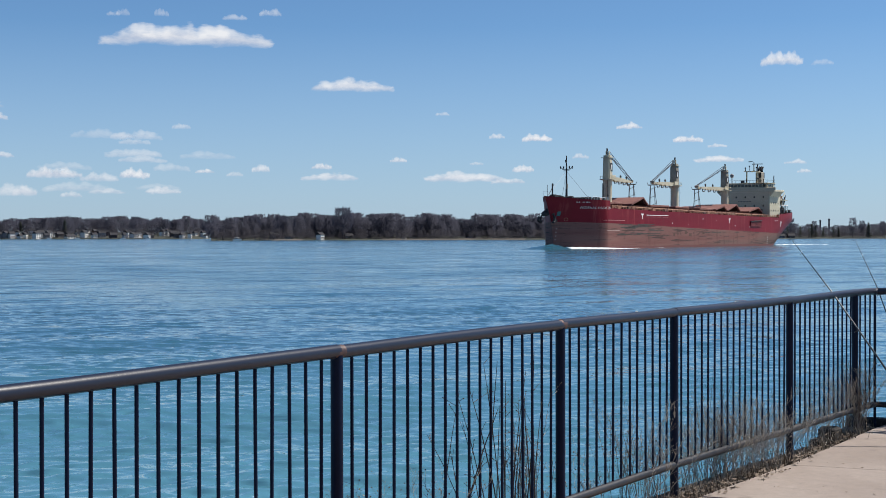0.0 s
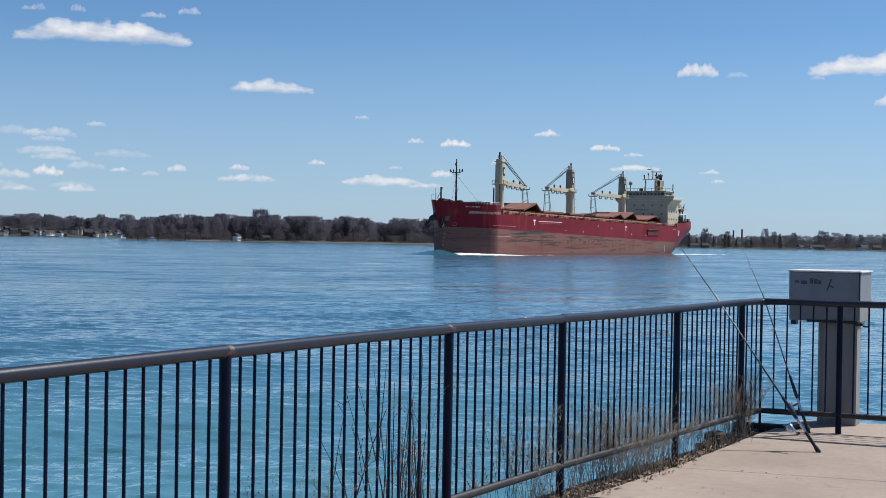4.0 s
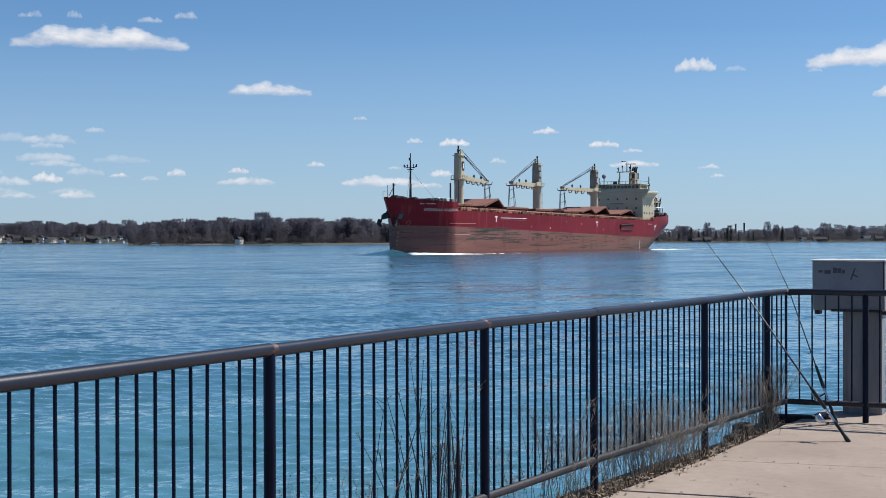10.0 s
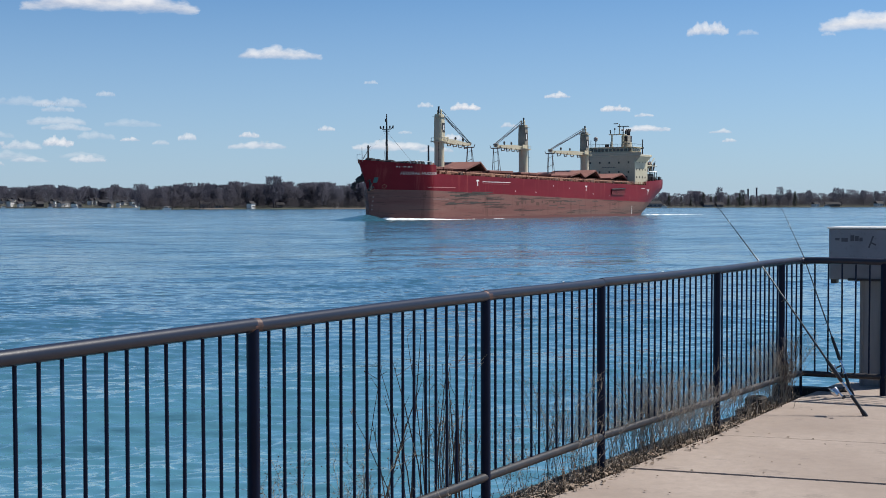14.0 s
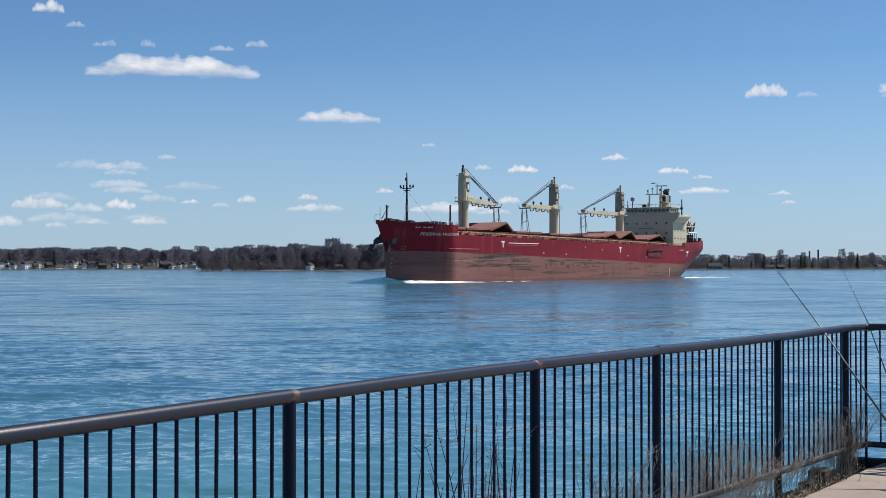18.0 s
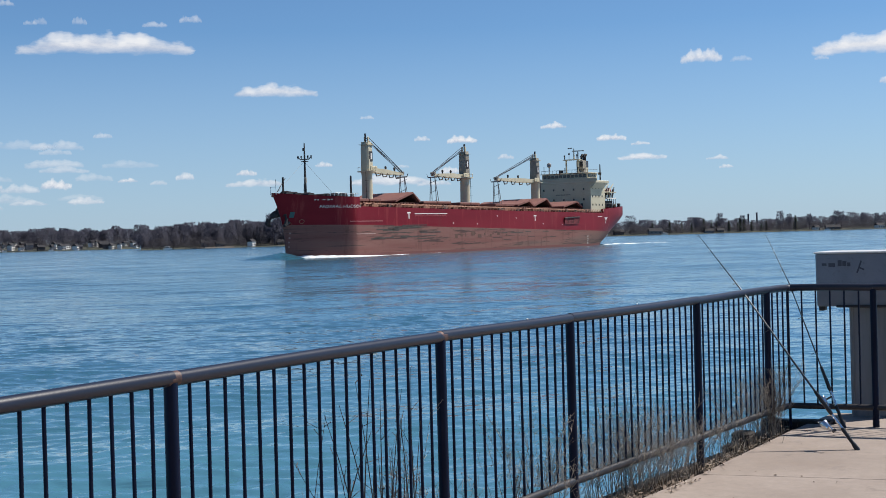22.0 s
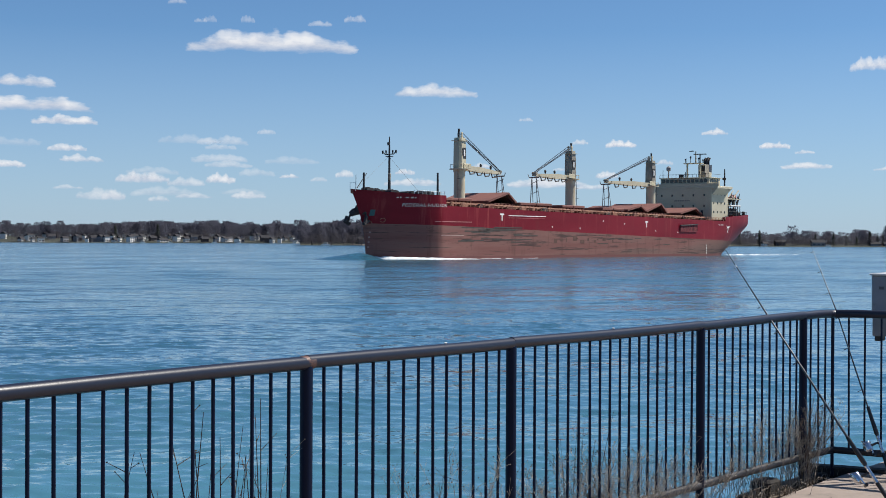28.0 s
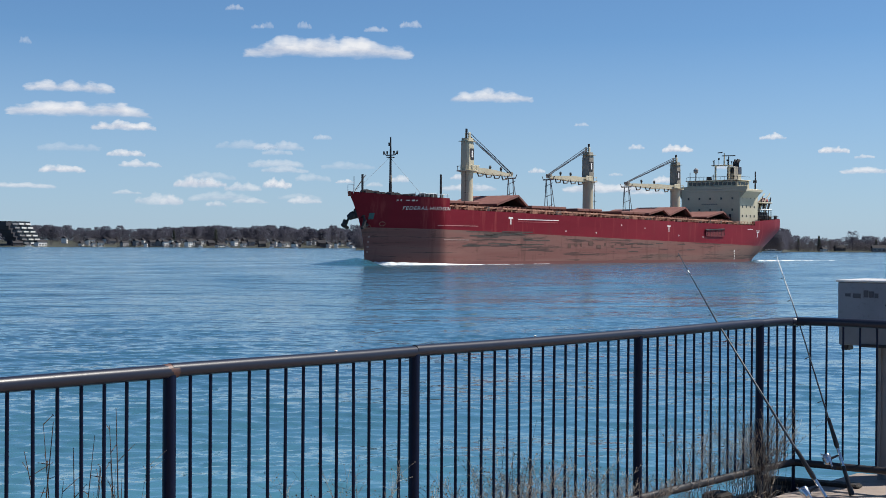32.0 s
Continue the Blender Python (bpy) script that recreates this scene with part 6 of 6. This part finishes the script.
def cloud_material(seed, dense, lumpy):
    a = Mat("cloud_vapour", 1.0)
    a.t.nodes.remove(a.p)
    out = a.t.nodes["Material Output"]
    x, y = a.axis(0), a.axis(2)
    n1 = a.t.nodes.new("ShaderNodeTexNoise")
    n1.noise_dimensions = "4D"
    n1.inputs["W"].default_value = seed * 3.7
    n1.inputs["Scale"].default_value, n1.inputs["Detail"].default_value, n1.inputs["Roughness"].default_value = 2.6, 7, 0.58
    a.link(a.scaled((1.0, 1.0, 0.55)), n1.inputs["Vector"])
    lumps = a.t.nodes.new("ShaderNodeTexNoise")
    lumps.noise_dimensions = "1D"
    lumps.inputs["Scale"].default_value, lumps.inputs["Detail"].default_value = lumpy, 2.0
    a.link(a.math("MULTIPLY_ADD", x, 1.0, seed * 5.3), lumps.inputs["W"])
    ends = a.math("SUBTRACT", 1.0, a.math("POWER", a.math("ABSOLUTE", x), 2.4))
    crest = a.math("MULTIPLY", ends, a.math("MULTIPLY_ADD", lumps.outputs["Fac"], 1.1, 0.05))
    fine = a.math("MULTIPLY_ADD", n1.outputs["Fac"], 1.5, -0.75)
    top = a.math("ADD", a.math("SUBTRACT", crest, y), a.math("MULTIPLY", fine, 0.75))
    low = a.math("ADD", a.math("MULTIPLY_ADD", y, 1.3, 0.62), a.math("MULTIPLY", fine, 0.55))
    tips = a.math("ADD", a.math("MULTIPLY", ends, 1.6), fine)
    val = a.math("MINIMUM", a.math("MINIMUM", top, low), tips)
    alpha = a.math("MULTIPLY", a.ramp(val, (0.0, 0.0), (0.22, 0.62), (0.55, 1.0)), min(1.0, dense))
    glow = a.t.nodes.new("ShaderNodeEmission")
    shade = a.math("ADD", a.math("MULTIPLY", y, 0.45), a.math("MULTIPLY_ADD", n1.outputs["Fac"], 1.0, 0.0))
    a.link(a.ramp(shade, (0.25, (0.40, 0.43, 0.51)), (0.62, (0.64, 0.64, 0.655))), glow.inputs["Color"])
    glow.inputs["Strength"].default_value = 1.0
    clear = a.t.nodes.new("ShaderNodeBsdfTransparent")
    mx = a.t.nodes.new("ShaderNodeMixShader")
    a.link(alpha, mx.inputs[0])
    a.link(clear.outputs[0], mx.inputs[1])
    a.link(glow.outputs[0], mx.inputs[2])
    a.link(mx.outputs[0], out.inputs["Surface"])
    return a.m


def cloud_mesh(mat, seed):
    """A shallow pillow of vapour with an uneven rim, flatter below."""
    g = Geo()
    nr, na = 7, 28
    g.v.append((0, -0.12, 0))
    for i in range(1, nr + 1):
        u = i / nr
        for k in range(na):
            q = 2 * math.pi * k / na
            rim = 1.12 + 0.16 * noise.noise((2.1 * math.cos(q), 2.1 * math.sin(q), seed))
            g.v.append((u * rim * math.cos(q), -0.12 * (1 - u * u), u * rim * math.sin(q) * (1 if math.sin(q) > 0 else 0.8)))
    g.f += [(0, 1 + k, 1 + (k + 1) % na) for k in range(na)]
    g.f += [(1 + (i - 1) * na + k, 1 + i * na + k, 1 + i * na + (k + 1) % na, 1 + (i - 1) * na + (k + 1) % na) for i in range(1, nr) for k in range(na)]
    return g.mesh("cloud", mat, True)


CLOUD_RUNS = []
for k, (az, el, wd, ht, dense) in enumerate(itertools.chain(CLOUDS_HIGH, CLOUDS_UPPER, CLOUDS_MIDDLE, CLOUDS_LOWER, CLOUDS_LOW)):
    R = 3600 + 12 * k
    ob = tagged(part("cloud", cloud_mesh(cloud_material(k, 0.05 + 0.40 * dense, 1.1 + 0.30 * wd), k * 1.3), None), "small white fair-weather cloud" if wd < 3 else "long white fair-weather cloud", "cloud", "scattered clouds", "structure")
    eye = Vector((-3.2, -3.7, 1.55))
    sx, sz = 1.0 * R * math.tan(radians(wd / 2)), 1.5 * R * math.tan(radians(ht / 2))
    ob.scale = (sx, 0.5 * sx, sz)

    def at(a, e=el, r=R):
        a_, e_ = radians(a), radians(e)
        return eye + r * Vector((-math.sin(a_) * math.cos(e_), math.cos(a_) * math.cos(e_), math.sin(e_)))
    CLOUD_RUNS.append((ob, az, at))


# ---- weeds and litter along the fence ----
def stem(g, p, h, lean, r, w=0.0016, seeds=True):
    q = r.uniform(0, 6.28)
    d = Vector((math.cos(q), math.sin(q), 0)) * lean * h
    pts = [p, p + d * 0.25 + Vector((0, 0, 0.4 * h)), p + d * 0.65 + Vector((0, 0, 0.75 * h)), p + d + Vector((0, 0, h))]
    g.tube(pts, [w, w * 0.85, w * 0.6, w * 0.3], 4, False)
    return pts


def weed(x, y, n, h, seed, mat, label, spread=0.12, twiggy=1.0, wide=0.0016, lean=0.25):
    r = random.Random(seed)
    ob = thing("dry_weed", label, "weed", "dry weeds along the fence", at=Matrix.Translation((x, y, -0.03)))
    for _ in range(n):
        g, tw = Geo(), Geo()
        p = Vector((r.gauss(0, spread), r.gauss(0, spread * 0.35), 0))
        hh = h * r.uniform(0.45, 1.0)
        pts = stem(g, p, hh, r.uniform(0.02, lean), r, wide * r.uniform(0.8, 1.4))
        for _ in range(int(r.uniform(9, 18) * twiggy)):
            u = r.uniform(0.3, 1.0)
            i = min(2, int(u * 3))
            b = on_line(pts[i], pts[i + 1], u * 3 - i)
            e = b + Vector((r.uniform(-1, 1), r.uniform(-0.6, 0.6), r.uniform(0.1, 1.2))).normalized() * r.uniform(0.02, 0.10)
            tw.tube([b, e], [wide * 0.5, wide * 0.3], 3, False)
            if r.random() < 0.7:
                s_ = r.uniform(0.002, 0.005)
                o = Vector((r.uniform(-1, 1), r.uniform(-1, 1), r.uniform(-1, 1))).normalized() * s_
                o2 = o.cross(Vector((0.3, 0.8, 0.5))).normalized() * s_
                tw.add([e - o, e - o2, e + o, e + o2], [(0, 1, 2, 3)])
        stalk = part("stalk", g, mat, ob)
        if tw.v:
            tagged(part("twig_spray", tw, mat, stalk), kind="stuff")


T_ = "tall dry brown weed stalks at the foot of the fence"
S_ = "tangle of dry seeded weeds at the foot of the fence"
D_ = "dark bare weed stalks rising behind the fence"
DARK_WEEDS = (
    (1.55, 0.10, 16, 1.02, M_STEMDK, D_, 0.09, 0.25, 0.0036, 0.18), (1.66, 0.12, 20, 0.80, M_STEM, T_, 0.09, 0.8, 0.0020, 0.15), (1.22, 0.10, 8, 0.85, M_STEMDK, D_, 0.10, 0.3, 0.0036, 0.40),
    (2.75, 0.12, 10, 0.60, M_STEMDK, S_, 0.14, 1.1, 0.0016, 0.3), (6.35, 0.07, 44, 0.55, M_STEMDK, S_, 0.10, 1.5, 0.0016, 0.35), (3.95, 0.16, 8, 0.75, M_STEMDK, D_, 0.10, 0.5, 0.0018, 0.2))
PALE_WEEDS = (
    (0.45, 0.02, 10, 0.55, 0.16), (1.0, 0.05, 12, 0.55, 0.16), (2.2, 0.08, 8, 0.45, 0.15), (-1.0, -0.02, 8, 0.6, 0.12), (-0.4, 0.0, 7, 0.45, 0.14), (2.95, 0.10, 20, 0.62, 0.12),
    (3.3, 0.14, 18, 0.42, 0.16), (3.75, 0.12, 40, 0.50, 0.15), (4.05, 0.08, 52, 0.56, 0.13), (4.40, 0.06, 40, 0.46, 0.13), (4.8, 0.10, 20, 0.40, 0.12), (5.2, 0.10, 22, 0.40, 0.14),
    (5.6, 0.10, 20, 0.52, 0.12), (6.10, 0.09, 34, 0.58, 0.11), (6.25, 0.03, 24, 0.66, 0.05))
for k, row in enumerate(DARK_WEEDS):
    weed(row[0], row[1], row[2], row[3], 500 + k, *row[4:])
for k, (x, y, n, h, spr) in enumerate(PALE_WEEDS):
    weed(x, y, int(1.25 * n), h, 540 + k, M_STEM, S_, spr, 1.7, 0.0015, 0.85)

r_ = random.Random(31)
g = Geo()
for _ in range(2600):     # dead leaves and broken stalks
    x = r_.uniform(-3.0, 6.6)
    y = min(0.12, max(-0.15, r_.gauss(-0.02, 0.065)))
    z = -0.02 + r_.uniform(-0.01, 0.035)
    q = r_.uniform(0, 6.28)
    L, w_ = r_.uniform(0.008, 0.032), r_.uniform(0.005, 0.013)
    d = Vector((math.cos(q), math.sin(q), r_.uniform(-0.4, 0.5)))
    s_v = Vector((-math.sin(q), math.cos(q), r_.uniform(-0.5, 0.5)))
    p = Vector((x, y, z))
    g.add([p - d * L, p + s_v * w_, p + d * L, p - s_v * w_], [(0, 1, 2), (0, 2, 3)])
tagged(part("leaf_litter", g, M_LEAF), "dead brown leaves lying on the soil strip", "leaf litter", kind="stuff")
g = Geo()
for _ in range(4200):    # dry grass blades and runners along the slab edge
    x = r_.uniform(-3.0, 6.6)
    if noise.noise((x * 1.7, 0.2, 8.0)) < r_.uniform(-0.45, 0.25):
        continue
    p = Vector((x, r_.gauss(0.0, 0.05), -0.04))
    q, L = r_.uniform(0, 6.28), r_.uniform(0.05, 0.20)
    d = Vector((math.cos(q), 0.6 * math.sin(q), 0))
    w_ = Vector((-math.sin(q), math.cos(q), 0)) * r_.uniform(0.0012, 0.0030)
    up = r_.uniform(0.15, 1.0)
    a0, a1 = p + d * L * 0.35 + Vector((0, 0, L * up * 0.8)), p + d * L * 0.9 + Vector((0, 0, L * up * r_.uniform(0.5, 1.1)))
    g.add([p - w_, p + w_, a0 + w_, a0 - w_, a1], [(0, 1, 2, 3), (3, 2, 4)])
tagged(part("dry_grass", g, M_GRASSDRY), "matted dry grass and runners along the slab edge", "dry grass", kind="stuff")
g = Geo()
for _ in range(420):
    x, y = r_.uniform(-5.0, 6.5), r_.uniform(-0.03, 0.15)
    q = r_.uniform(-0.5, 0.5) + (3.14 if r_.random() < 0.5 else 0)
    L = r_.uniform(0.06, 0.28)
    a0 = Vector((x, y, r_.uniform(-0.03, 0.04)))
    g.tube([a0, a0 + Vector((math.cos(q) * L * 0.5, math.sin(q) * L * 0.3, r_.uniform(0.0, 0.06))), a0 + Vector((math.cos(q) * L, math.sin(q) * L * 0.6, r_.uniform(-0.01, 0.05)))], 0.0011, 3, False)
tagged(part("fallen_stalks", g, M_STEM), "broken dry stalks lying under the fence", "dry stalks", kind="stuff")
g = Geo()
for _ in range(60):
    x, d = r_.uniform(0, 6.4), abs(r_.gauss(0, 0.5))
    p = Vector((x, -0.07, 0)) + BACK * d
    p.z = rise(p.x) + 0.004
    s_ = r_.uniform(0.004, 0.012)
    q = r_.uniform(0, 6.28)
    g.add([p + Vector((s_ * math.cos(q + k), s_ * math.sin(q + k), 0.004 * (k % 2))) for k in (0, 1.6, 3.1, 4.7)], [(0, 1, 2, 3)])
tagged(part("crumbs", g, M_LEAF), "crumbs of leaf and twig on the pavement", "debris", kind="stuff")


# ---- what moves ----
def motions():
    hd = 181.12
    way = Vector((math.cos(radians(hd)), math.sin(radians(hd)), 0))
    rows = []
    for k in range(9):
        t = 4.0 * k
        d = 4.713 * (t - 16) + 0.00368 * (t - 16) ** 2
        p = Vector((295.4, 226.0, WATER_Z)) + way * d
        rows.append((t, pose(p.x, p.y, p.z, 0, 0, hd)))
    walk(ship, rows)
    walk(wave, rows)
    walk(river, [(0.0, pose(0, 0, WATER_Z)), (32.0, pose(-9.0, -6.0, WATER_Z))])
    for ob, az, at in CLOUD_RUNS:
        walk(ob, [(t, Matrix.Translation(at(az + 0.0095 * t)) @ Matrix.Rotation(radians(az), 4, "Z")) for t in (0.0, 32.0)])


motions()
